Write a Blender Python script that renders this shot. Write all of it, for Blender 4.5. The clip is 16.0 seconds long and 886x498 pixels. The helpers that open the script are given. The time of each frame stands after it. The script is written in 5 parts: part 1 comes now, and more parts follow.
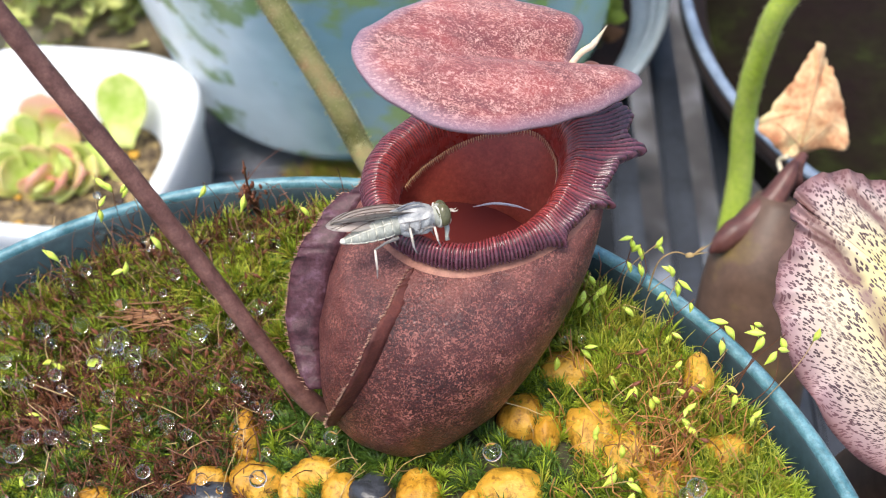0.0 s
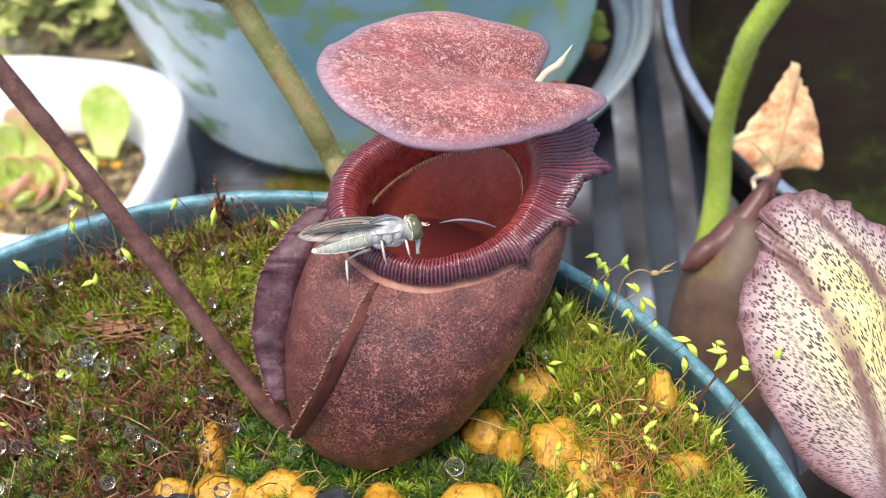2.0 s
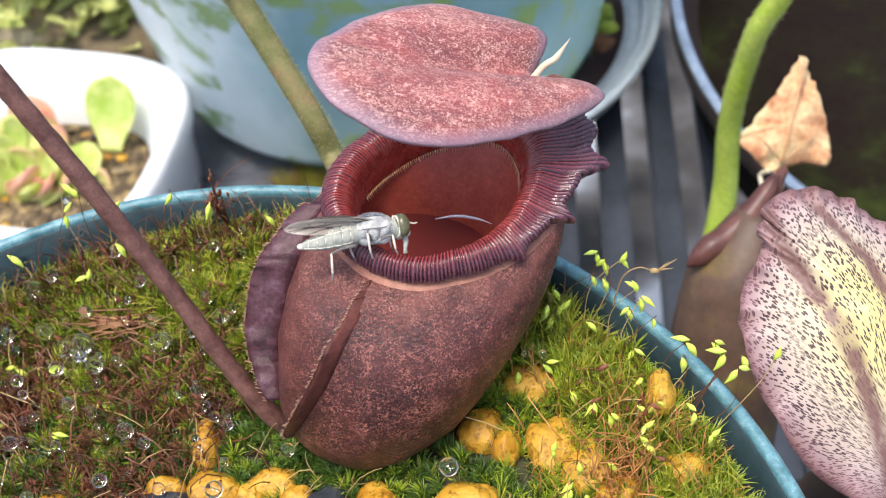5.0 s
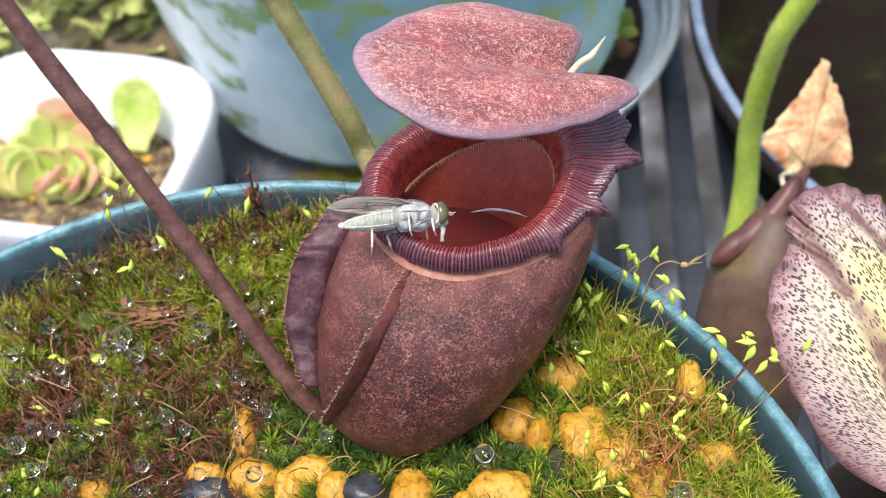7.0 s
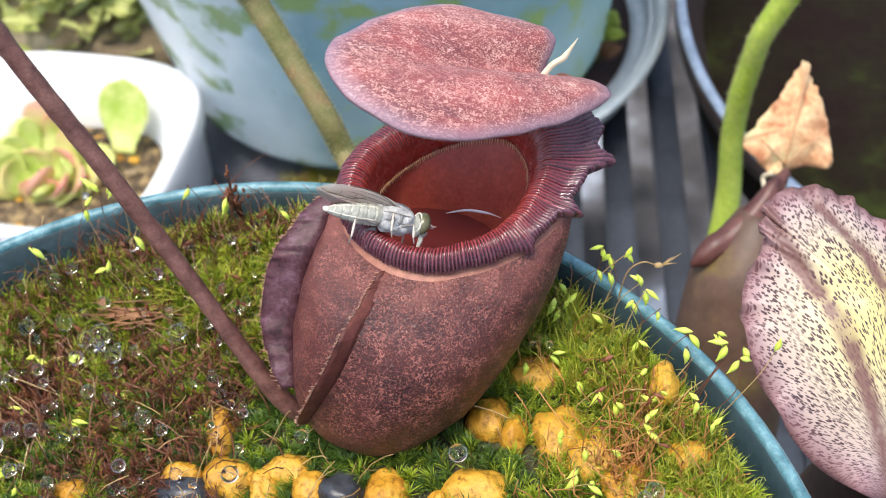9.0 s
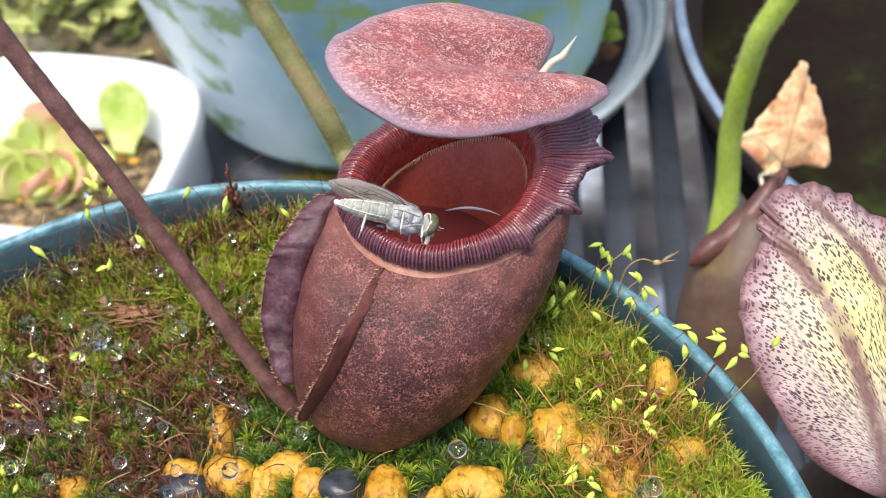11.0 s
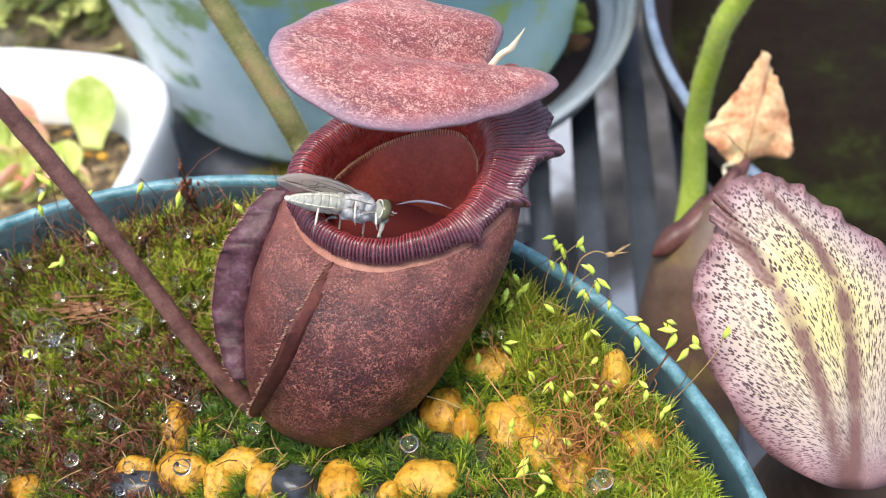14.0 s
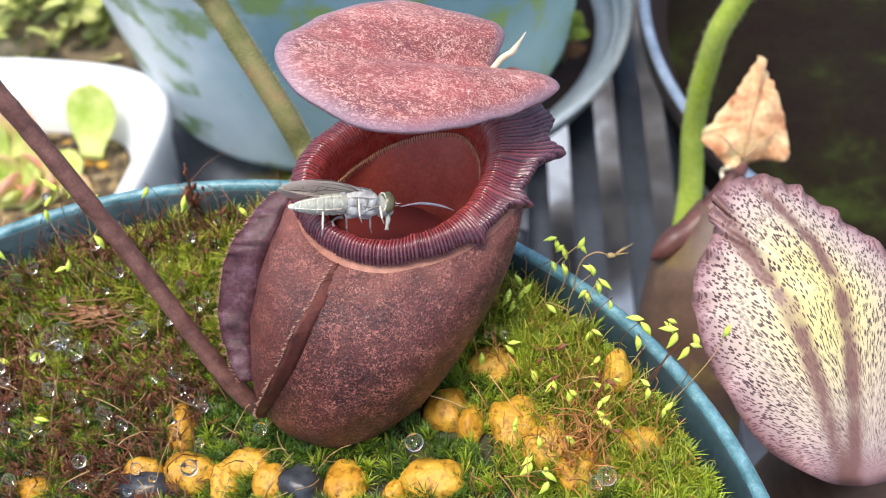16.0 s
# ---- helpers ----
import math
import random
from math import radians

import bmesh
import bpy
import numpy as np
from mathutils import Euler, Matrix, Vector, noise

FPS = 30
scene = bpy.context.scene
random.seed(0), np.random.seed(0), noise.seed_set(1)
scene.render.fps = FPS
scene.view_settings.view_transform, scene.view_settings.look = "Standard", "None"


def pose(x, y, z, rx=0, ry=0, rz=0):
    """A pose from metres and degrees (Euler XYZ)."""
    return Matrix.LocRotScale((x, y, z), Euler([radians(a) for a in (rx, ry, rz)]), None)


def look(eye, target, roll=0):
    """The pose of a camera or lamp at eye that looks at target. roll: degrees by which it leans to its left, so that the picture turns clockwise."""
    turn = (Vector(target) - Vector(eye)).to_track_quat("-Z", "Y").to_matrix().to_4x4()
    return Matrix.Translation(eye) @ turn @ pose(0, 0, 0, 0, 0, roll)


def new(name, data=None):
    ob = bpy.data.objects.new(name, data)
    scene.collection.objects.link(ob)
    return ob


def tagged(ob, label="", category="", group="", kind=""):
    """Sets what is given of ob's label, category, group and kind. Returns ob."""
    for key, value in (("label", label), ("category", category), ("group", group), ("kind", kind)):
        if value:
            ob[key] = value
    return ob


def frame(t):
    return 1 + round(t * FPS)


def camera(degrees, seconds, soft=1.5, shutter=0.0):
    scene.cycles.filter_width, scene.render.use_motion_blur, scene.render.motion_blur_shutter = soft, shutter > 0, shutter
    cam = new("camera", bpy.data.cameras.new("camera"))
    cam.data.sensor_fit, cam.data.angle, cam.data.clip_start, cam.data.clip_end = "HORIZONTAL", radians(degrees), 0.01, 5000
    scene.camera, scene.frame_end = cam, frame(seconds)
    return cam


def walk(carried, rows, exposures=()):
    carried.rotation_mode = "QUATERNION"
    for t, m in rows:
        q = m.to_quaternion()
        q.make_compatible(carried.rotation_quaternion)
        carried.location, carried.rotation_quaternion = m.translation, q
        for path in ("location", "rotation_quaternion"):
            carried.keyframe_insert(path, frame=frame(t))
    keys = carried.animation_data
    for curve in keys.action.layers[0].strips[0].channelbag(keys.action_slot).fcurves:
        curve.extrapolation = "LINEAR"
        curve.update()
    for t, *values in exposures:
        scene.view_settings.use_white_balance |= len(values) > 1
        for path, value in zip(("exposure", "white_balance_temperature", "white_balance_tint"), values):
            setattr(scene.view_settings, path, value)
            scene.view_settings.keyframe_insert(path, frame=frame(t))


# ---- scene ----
cam = camera(40.0, 16.0, soft=1.1)
PATH = [
    (0, 0.02867, -0.08191, 0.14029, 37.984, 5.156, 0.011),
    (0.5, 0.02961, -0.08217, 0.14073, 38.038, 4.993, 0.065),
    (1, 0.03036, -0.08214, 0.14096, 38.22, 4.745, 0.336),
    (1.5, 0.03202, -0.08214, 0.14098, 38.291, 4.672, -0.127),
    (2, 0.03227, -0.08237, 0.14122, 38.597, 4.492, 0.314),
    (2.5, 0.03252, -0.08231, 0.14098, 38.733, 4.398, 0.695),
    (3, 0.03229, -0.08199, 0.14048, 38.574, 4.636, 0.861),
    (5.5, 0.03487, -0.08031, 0.13949, 38.212, 5.022, 0.928),
    (6, 0.03143, -0.08223, 0.14003, 38.149, 5.018, 1.554),
    (6.5, 0.03051, -0.0847, 0.14185, 38.742, 5.102, 1.491),
    (7, 0.03113, -0.08461, 0.14156, 38.737, 4.965, 1.428),
    (7.5, 0.03295, -0.08478, 0.14196, 38.877, 4.968, 1.122),
    (8, 0.03371, -0.08404, 0.14134, 38.84, 4.754, 1.067),
    (8.5, 0.03331, -0.08473, 0.14161, 38.839, 4.906, 1.249),
    (9, 0.03408, -0.08517, 0.14193, 38.798, 4.845, 1.301),
    (11.5, 0.03409, -0.08639, 0.14218, 39.078, 4.855, 1.207),
    (12, 0.03513, -0.08617, 0.14277, 39.399, 4.868, 1.069),
    (12.5, 0.03651, -0.08573, 0.14216, 39.125, 4.859, 0.628),
    (13, 0.03733, -0.0858, 0.14147, 38.874, 4.619, 0.52),
    (13.5, 0.03828, -0.08618, 0.14178, 38.599, 4.721, 0.291),
    (14, 0.03865, -0.0858, 0.1414, 38.525, 4.622, 0.462),
    (14.5, 0.03832, -0.08575, 0.14117, 38.442, 4.52, 0.497),
    (15, 0.03864, -0.08605, 0.14133, 38.352, 4.566, 0.216),
    (15.5, 0.03782, -0.08695, 0.1416, 38.502, 4.462, 0.241),
    (16, 0.03771, -0.088, 0.1423, 38.98, 4.672, 0.073),
]
walk(cam, [(t, pose(x, y, z, rx, ry, rz)) for t, x, y, z, rx, ry, rz in PATH])

# ---- lens: a close-up lens with a shallow depth of field ----
cam.data.dof.use_dof = True
cam.data.dof.focus_distance = 0.155
cam.data.dof.aperture_fstop = 38.0

# ---- world and light: bright overcast daylight through a shade house ----
world = bpy.data.worlds.new("sky")
scene.world = world
world.use_nodes = True
wn = world.node_tree.nodes
sky = wn.new("ShaderNodeTexSky")
sky.sky_type = "NISHITA"
sky.sun_disc = False
sky.sun_elevation, sky.sun_rotation = radians(80), radians(-130)
sky.air_density, sky.dust_density = 1.0, 3.0
wn["Background"].inputs["Strength"].default_value = 0.15
world.node_tree.links.new(sky.outputs["Color"], wn["Background"].inputs["Color"])
sun = new("sun", bpy.data.lights.new("sun", "SUN"))
sun.data.energy, sun.data.angle, sun.data.color = 1.75, radians(22), (1.0, 0.95, 0.87)
sun.matrix_world = look((-0.15, -0.15, 0.98), (0, 0, 0))
scene.view_settings.exposure = 0.9

MM = 0.001


def V(x, y, z):
    return Vector((x * MM, y * MM, z * MM))


# ---- materials ----
def material(name, base, rough=0.6, spec=0.5, metal=0.0):
    m = bpy.data.materials.new(name)
    m.use_nodes = True
    b = m.node_tree.nodes["Principled BSDF"]
    b.inputs["Base Color"].default_value = (*base, 1)
    b.inputs["Roughness"].default_value = rough
    b.inputs["Specular IOR Level"].default_value = spec
    b.inputs["Metallic"].default_value = metal
    return m


def node(m, kind, **values):
    n = m.node_tree.nodes.new(kind)
    for key, value in values.items():
        n.inputs[key].default_value = value
    return n


def link(m, a, b):
    m.node_tree.links.new(a, b)


def coords(m, stretch=(1, 1, 1)):
    """Object coordinates in millimetres, stretched."""
    t = m.node_tree.nodes.new("ShaderNodeTexCoord")
    s = node(m, "ShaderNodeMapping", Scale=tuple(1000 * v for v in stretch))
    link(m, t.outputs["Object"], s.inputs["Vector"])
    return s.outputs["Vector"]


def noise_at(m, vec, scale, detail=4.0, rough=0.6, warp=0.0):
    n = node(m, "ShaderNodeTexNoise", Scale=scale, Detail=detail, Roughness=rough, Distortion=warp)
    link(m, vec, n.inputs["Vector"])
    return n.outputs["Fac"]


def ramp(m, fac, stops):
    r = m.node_tree.nodes.new("ShaderNodeValToRGB")
    while len(r.color_ramp.elements) < len(stops):
        r.color_ramp.elements.new(0.5)
    for e, (pos, col) in zip(r.color_ramp.elements, stops):
        e.position, e.color = pos, (*col, 1)
    link(m, fac, r.inputs["Fac"])
    return r.outputs["Color"]


def mix(m, fac, a, b, mode="MIX"):
    n = m.node_tree.nodes.new("ShaderNodeMix")
    n.data_type, n.blend_type = "RGBA", mode
    for value, socket in ((fac, n.inputs[0]), (a, n.inputs[6]), (b, n.inputs[7])):
        if isinstance(value, (int, float)):
            socket.default_value = value
        elif isinstance(value, tuple):
            socket.default_value = (*value, 1)
        else:
            link(m, value, socket)
    return n.outputs[2]


def bump(m, fac, strength, mm):
    n = node(m, "ShaderNodeBump", Strength=strength, Distance=mm * MM)
    link(m, fac, n.inputs["Height"])
    link(m, n.outputs["Normal"], m.node_tree.nodes["Principled BSDF"].inputs["Normal"])


def paint(m, colour):
    link(m, colour, m.node_tree.nodes["Principled BSDF"].inputs["Base Color"])


def grained(name, stops, scale, rough=0.6, spec=0.5, rise=0.0, stretch=(1, 1, 1), fine=None, detail=5.0, warp=0.0):
    """A surface whose colour runs through stops by a noise of that many cycles a millimetre, with a finer grain and relief."""
    m = material(name, stops[0][1], rough, spec)
    vec = coords(m, stretch)
    big = noise_at(m, vec, scale, detail, 0.62, warp)
    colour = ramp(m, big, stops)
    small = noise_at(m, vec, fine or scale * 7, 3.0)
    colour = mix(m, 0.35, colour, ramp(m, small, [(0.3, (0.25, 0.25, 0.25)), (0.7, (0.8, 0.8, 0.8))]), "OVERLAY")
    paint(m, colour)
    if rise:
        bump(m, small, 0.6, rise)
    return m


def sheer(m, weight, colour, radius=0.4):
    b = m.node_tree.nodes["Principled BSDF"]
    b.inputs["Subsurface Weight"].default_value = weight
    b.inputs["Subsurface Radius"].default_value = colour
    b.inputs["Subsurface Scale"].default_value = radius * MM
    return m


# ---- building helpers ----
def part(name, bm, mat, parent=None, label="", smooth=True):
    """Links a bmesh as one mesh object, under parent where there is one."""
    me = bpy.data.meshes.new(name)
    bm.to_mesh(me)
    bm.free()
    for f in me.polygons:
        f.use_smooth = smooth
    me.materials.append(mat)
    ob = new(name, me)
    ob.parent = parent
    return tagged(ob, label=label)


def thing(name, label, category, at=(0, 0, 0), group=""):
    ob = new(name)
    ob.empty_display_size = 0.005
    ob.location = V(*at)
    return tagged(ob, label=label, category=category, group=group)


def spline(points, n, closed=False):
    """n points of a Catmull-Rom curve through points (tuples of any length)."""
    p = np.array(points, float)
    k = len(p)
    out = []
    for i in range(n):
        s = i / n * k if closed else i / (n - 1) * (k - 1)
        j = min(int(s), k - 1 if closed else k - 2)
        f = s - j
        if closed:
            a, b, c, d = p[(j - 1) % k], p[j % k], p[(j + 1) % k], p[(j + 2) % k]
        else:
            b, c = p[j], p[j + 1]
            a = p[j - 1] if j > 0 else 2 * b - c
            d = p[j + 2] if j + 2 < k else 2 * c - b
        out.append(0.5 * (2 * b + (c - a) * f + (2 * a - 5 * b + 4 * c - d) * f * f + (3 * b - a - 3 * c + d) * f ** 3))
    return np.array(out)


def skin(bm, rings, closed=True, caps=(True, True)):
    """Quads between rings of points (metres)."""
    rows = [[bm.verts.new(p) for p in ring] for ring in rings]
    n = len(rows[0])
    for a, b in zip(rows, rows[1:]):
        for i in range(n if closed else n - 1):
            j = (i + 1) % n
            bm.faces.new((a[i], a[j], b[j], b[i]))
    if closed and caps[0]:
        bm.faces.new(rows[0][::-1])
    if closed and caps[1]:
        bm.faces.new(rows[-1])
    return rows


def tube(bm, points, radii, sides=10, caps=(True, True), flat=1.0):
    """A tube along points (mm) with a radius at each (mm)."""
    p = [Vector(q) * MM for q in points]
    side = None
    rings = []
    for i, q in enumerate(p):
        d = (p[min(i + 1, len(p) - 1)] - p[max(i - 1, 0)]).normalized()
        if side is None:
            side = d.cross(Vector((0.13, 0.21, 1)) if abs(d.z) < 0.9 else Vector((1, 0.2, 0))).normalized()
        side = (side - d * side.dot(d)).normalized()
        up = d.cross(side)
        r = radii[i] * MM
        rings.append([q + side * (r * math.cos(a)) + up * (r * flat * math.sin(a)) for a in (2 * math.pi * k / sides for k in range(sides))])
    skin(bm, rings, True, caps)


def turned(bm, profile, sides=64, centre=(0, 0), wobble=None, caps=(True, True)):
    """A turned shape from (radius, height) pairs in mm round a vertical axis."""
    rings = []
    for r, z in profile:
        ring = []
        for k in range(sides):
            a = 2 * math.pi * k / sides
            q = r * (1 + (wobble(a) if wobble else 0))
            ring.append(V(centre[0] + q * math.cos(a), centre[1] + q * math.sin(a), z))
        rings.append(ring)
    skin(bm, rings, True, caps)


def ellipsoid(bm, centre, size, u=16, v=10, turn=None, lumps=0.0, seed=0.0):
    """An ellipsoid of half sizes (mm), with lumps."""
    made = bmesh.ops.create_uvsphere(bm, u_segments=u, v_segments=v, radius=1.0)["verts"]
    for q in made:
        p = Vector(q.co)
        if lumps:
            p *= 1 + lumps * noise.noise(p * 1.3 + Vector((seed, seed * 0.7, -seed)))
        p = Vector((p.x * size[0], p.y * size[1], p.z * size[2]))
        if turn is not None:
            p = turn @ p
        q.co = (p + Vector(centre)) * MM
    return made


def smoothstep(a, b, x):
    t = min(1.0, max(0.0, (x - a) / (b - a)))
    return t * t * (3 - 2 * t)


def periodic(table, a):
    """Value at angle a (degrees) of a closed table of (degrees, value...), smooth between the entries."""
    t = sorted(table)
    a = (a + 180) % 360 - 180
    degs = [q[0] for q in t]
    k = len(t)
    j = max((i for i in range(k) if degs[i] <= a), default=k - 1)
    d0, d1 = degs[j], degs[(j + 1) % k]
    f = ((a - d0) % 360) / (((d1 - d0) % 360) or 360)
    p = [np.array(t[(j + i) % k][1:], float) for i in (-1, 0, 1, 2)]
    return 0.5 * (2 * p[1] + (p[2] - p[0]) * f + (2 * p[0] - 5 * p[1] + 4 * p[2] - p[3]) * f * f + (3 * p[1] - p[0] - 3 * p[2] + p[3]) * f ** 3)

# ---- surfaces ----
def speckled(name, ground, flecks, scale, share, rough, spec, stretch=(1, 1, 1), patch=0.25, rise=0.04, edge=None, blotch=0.22, under=False):
    """Skin of two ground colours with fine flecks of a lighter colour; edge: a colour towards the margin (attribute 'margin')."""
    m = material(name, ground[0], rough, spec)
    vec = coords(m, stretch)
    base = ramp(m, noise_at(m, vec, 0.16, 5.0, 0.6), [(0.35, ground[0]), (0.65, ground[1])])
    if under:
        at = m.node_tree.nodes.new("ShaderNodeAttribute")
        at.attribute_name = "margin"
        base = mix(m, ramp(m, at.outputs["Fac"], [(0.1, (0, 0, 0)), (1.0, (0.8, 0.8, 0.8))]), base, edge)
    f1 = noise_at(m, vec, scale, 3.0, 0.55, 1.8)
    f2 = noise_at(m, vec, blotch, 4.0, 0.6, 0.6)
    both = node(m, "ShaderNodeMath", **{})
    both.operation = "MULTIPLY_ADD"
    both.inputs[1].default_value = patch
    link(m, f2, both.inputs[0])
    link(m, f1, both.inputs[2])
    fleck = ramp(m, both.outputs[0], [(share - 0.05, (0, 0, 0)), (share + 0.06, (1, 1, 1))])
    colour = mix(m, fleck, base, ramp(m, noise_at(m, vec, 0.4, 2.0), [(0.3, flecks[0]), (0.7, flecks[1])]))
    if edge and not under:
        at = m.node_tree.nodes.new("ShaderNodeAttribute")
        at.attribute_name = "margin"
        colour = mix(m, ramp(m, at.outputs["Fac"], [(0.25, (0, 0, 0)), (0.95, (0.75, 0.75, 0.75))]), colour, edge)
    paint(m, colour)
    fine = noise_at(m, vec, scale * 1.1, 4.0, 0.6, 0.8)
    bump(m, fine, 0.9, rise)
    r = ramp(m, fine, [(0.3, (rough - 0.1,) * 3), (0.7, (rough + 0.12,) * 3)])
    link(m, r, m.node_tree.nodes["Principled BSDF"].inputs["Roughness"])
    return m


def leafy(name, low, high, scale=0.25, rough=0.5, rise=0.05, sss=0.0, island=True):
    """Leaf colour that varies from piece to piece and over each piece."""
    m = material(name, low, rough, 0.4)
    vec = coords(m)
    a = noise_at(m, vec, scale, 3.0)
    colour = ramp(m, a, [(0.35, low), (0.68, high)])
    if island:
        g = m.node_tree.nodes.new("ShaderNodeNewGeometry")
        colour = mix(m, 0.55, colour, ramp(m, g.outputs["Random Per Island"], [(0.0, low), (0.55, high), (1.0, tuple(min(1, c * 1.25) for c in high))]))
    paint(m, colour)
    if rise:
        bump(m, noise_at(m, vec, scale * 6, 2.0), 0.5, rise)
    if sss:
        sheer(m, sss, (1.0, 0.9, 0.3), 0.6)
    return m


M_body = speckled("pitcher_skin", ((0.034, 0.0085, 0.0088), (0.085, 0.021, 0.018)), ((0.165, 0.042, 0.034), (0.38, 0.14, 0.105)), 2.2, 0.665, 0.36, 0.5, patch=0.22, blotch=0.4, rise=0.3, edge=(0.25, 0.082, 0.06), under=True)
M_lid = speckled("lid_skin", ((0.15, 0.045, 0.048), (0.33, 0.075, 0.068)), ((0.55, 0.24, 0.2), (0.78, 0.48, 0.4)), 2.6, 0.67, 0.38, 0.5, (0.5, 1.3, 1.2), edge=(0.28, 0.195, 0.25), rise=0.1)


def waxy(m, weight, tint):
    """A thin pale bloom, as of wax."""
    b = m.node_tree.nodes["Principled BSDF"]
    b.inputs["Sheen Weight"].default_value = weight
    b.inputs["Sheen Roughness"].default_value = 0.4
    b.inputs["Sheen Tint"].default_value = (*tint, 1)


waxy(M_lid, 0.1, (0.75, 0.65, 0.9))
M_inside = grained("pitcher_inside", [(0.3, (0.34, 0.05, 0.034)), (0.7, (0.5, 0.1, 0.06))], 0.25, 0.4, 0.4, 0.04)
M_neck = grained("pitcher_neck", [(0.3, (0.24, 0.085, 0.058)), (0.7, (0.4, 0.17, 0.11))], 0.5, 0.5, 0.4, 0.03)
M_lip = material("peristome_gloss", (0.16, 0.018, 0.02), 0.25, 0.75)
at = M_lip.node_tree.nodes.new("ShaderNodeAttribute")
at.attribute_name = "across"
# outer stops pushed towards lilac: the sky's reflection is mixed into the purple
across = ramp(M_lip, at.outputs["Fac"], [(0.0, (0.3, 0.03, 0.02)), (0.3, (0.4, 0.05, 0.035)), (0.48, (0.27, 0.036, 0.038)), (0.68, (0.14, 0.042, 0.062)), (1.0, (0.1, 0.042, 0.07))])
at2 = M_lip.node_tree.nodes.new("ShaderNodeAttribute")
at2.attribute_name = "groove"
# shade between the ribs is painted near-black into the colour
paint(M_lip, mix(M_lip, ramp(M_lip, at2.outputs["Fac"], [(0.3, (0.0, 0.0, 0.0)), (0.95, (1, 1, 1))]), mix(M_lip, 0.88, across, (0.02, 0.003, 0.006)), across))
# lilac sheen stands in for sky glints on the lip
waxy(M_lip, 0.06, (0.7, 0.6, 0.95))
vec = coords(M_lip)
blotch = noise_at(M_lip, vec, 0.7, 3.0)
link(M_lip, ramp(M_lip, blotch, [(0.35, (0.16, 0.16, 0.16)), (0.65, (0.36, 0.36, 0.36))]), M_lip.node_tree.nodes["Principled BSDF"].inputs["Roughness"])
bump(M_lip, noise_at(M_lip, vec, 2.6, 3.0), 0.5, 0.06)
M_tooth = material("lip_tooth", (0.7, 0.38, 0.2), 0.3)
M_fluid = material("pitcher_fluid", (0.14, 0.02, 0.015), 0.45, 0.15)
# white for the modelled glint on the fluid
M_glint = material("white_glint", (0.75, 0.74, 0.78), 0.35)
M_spur = grained("spur_skin", [(0.3, (0.6, 0.5, 0.32)), (0.7, (0.75, 0.66, 0.48))], 0.6, 0.5, 0.4)
M_wing = grained("fringe_wing", [(0.3, (0.034, 0.011, 0.014)), (0.55, (0.085, 0.033, 0.042)), (0.72, (0.15, 0.08, 0.11))], 0.4, 0.5, 0.35, 0.2, fine=1.6)
M_wing2 = grained("ridge_wing", [(0.3, (0.06, 0.017, 0.014)), (0.7, (0.14, 0.04, 0.03))], 0.5, 0.55, 0.3, 0.1)
M_hair = material("fringe_hair", (0.42, 0.24, 0.16), 0.6)
M_tendril = grained("tendril_skin", [(0.3, (0.09, 0.036, 0.03)), (0.7, (0.24, 0.115, 0.092))], 0.5, 0.42, 0.4, 0.12, fine=3)
M_pot = grained("teal_plastic", [(0.3, (0.016, 0.034, 0.04)), (0.7, (0.03, 0.055, 0.062))], 0.1, 0.5, 0.35, 0.03)
M_potrim = grained("worn_teal_edge", [(0.34, (0.05, 0.15, 0.175)), (0.55, (0.12, 0.27, 0.31)), (0.72, (0.24, 0.42, 0.46))], 0.4, 0.35, 0.5, 0.12)
M_soil = grained("moss_bed", [(0.3, (0.018, 0.018, 0.008)), (0.55, (0.045, 0.038, 0.013)), (0.7, (0.08, 0.07, 0.02))], 0.4, 0.6, 0.4, 0.3)
M_moss = leafy("moss_green", (0.035, 0.08, 0.004), (0.33, 0.42, 0.026), 0.09, 0.5, 0, 0.0)
# deep green moss, its colour lowered further for shade around stones and pitcher base
M_moss3 = leafy("moss_deep", (0.012, 0.034, 0.005), (0.085, 0.155, 0.018), 0.09, 0.42, 0, 0.0)
M_moss2 = leafy("moss_yellow", (0.15, 0.17, 0.012), (0.46, 0.44, 0.05), 0.09, 0.5, 0, 0.0)
M_seta = leafy("red_stalk", (0.035, 0.013, 0.009), (0.2, 0.075, 0.034), 0.2, 0.45, 0)
M_straw = leafy("straw_stalk", (0.3, 0.17, 0.06), (0.5, 0.36, 0.16), 0.2, 0.5, 0)
M_needle = leafy("dry_needle", (0.13, 0.055, 0.025), (0.36, 0.18, 0.085), 0.3, 0.5, 0)
M_lime = leafy("lime_capsule", (0.46, 0.62, 0.03), (0.68, 0.8, 0.14), 0.3, 0.4, 0, 0.2)
M_rust = leafy("rust_stalk", (0.26, 0.09, 0.025), (0.55, 0.26, 0.09), 0.2, 0.45, 0)
M_brownc = leafy("brown_capsule", (0.045, 0.015, 0.01), (0.23, 0.08, 0.04), 0.3, 0.4, 0)
M_stone = material("ochre_stone", (0.7, 0.4, 0.05), 0.45, 0.45)
vec = coords(M_stone)
info = M_stone.node_tree.nodes.new("ShaderNodeObjectInfo")
c1 = ramp(M_stone, noise_at(M_stone, vec, 0.22, 5.0, 0.6), [(0.3, (0.3, 0.11, 0.01)), (0.48, (0.55, 0.26, 0.02)), (0.66, (0.68, 0.38, 0.045)), (0.85, (0.36, 0.24, 0.07))])
c2 = ramp(M_stone, noise_at(M_stone, vec, 1.1, 4.0), [(0.32, (0.15, 0.06, 0.01)), (0.48, (1, 1, 1))])
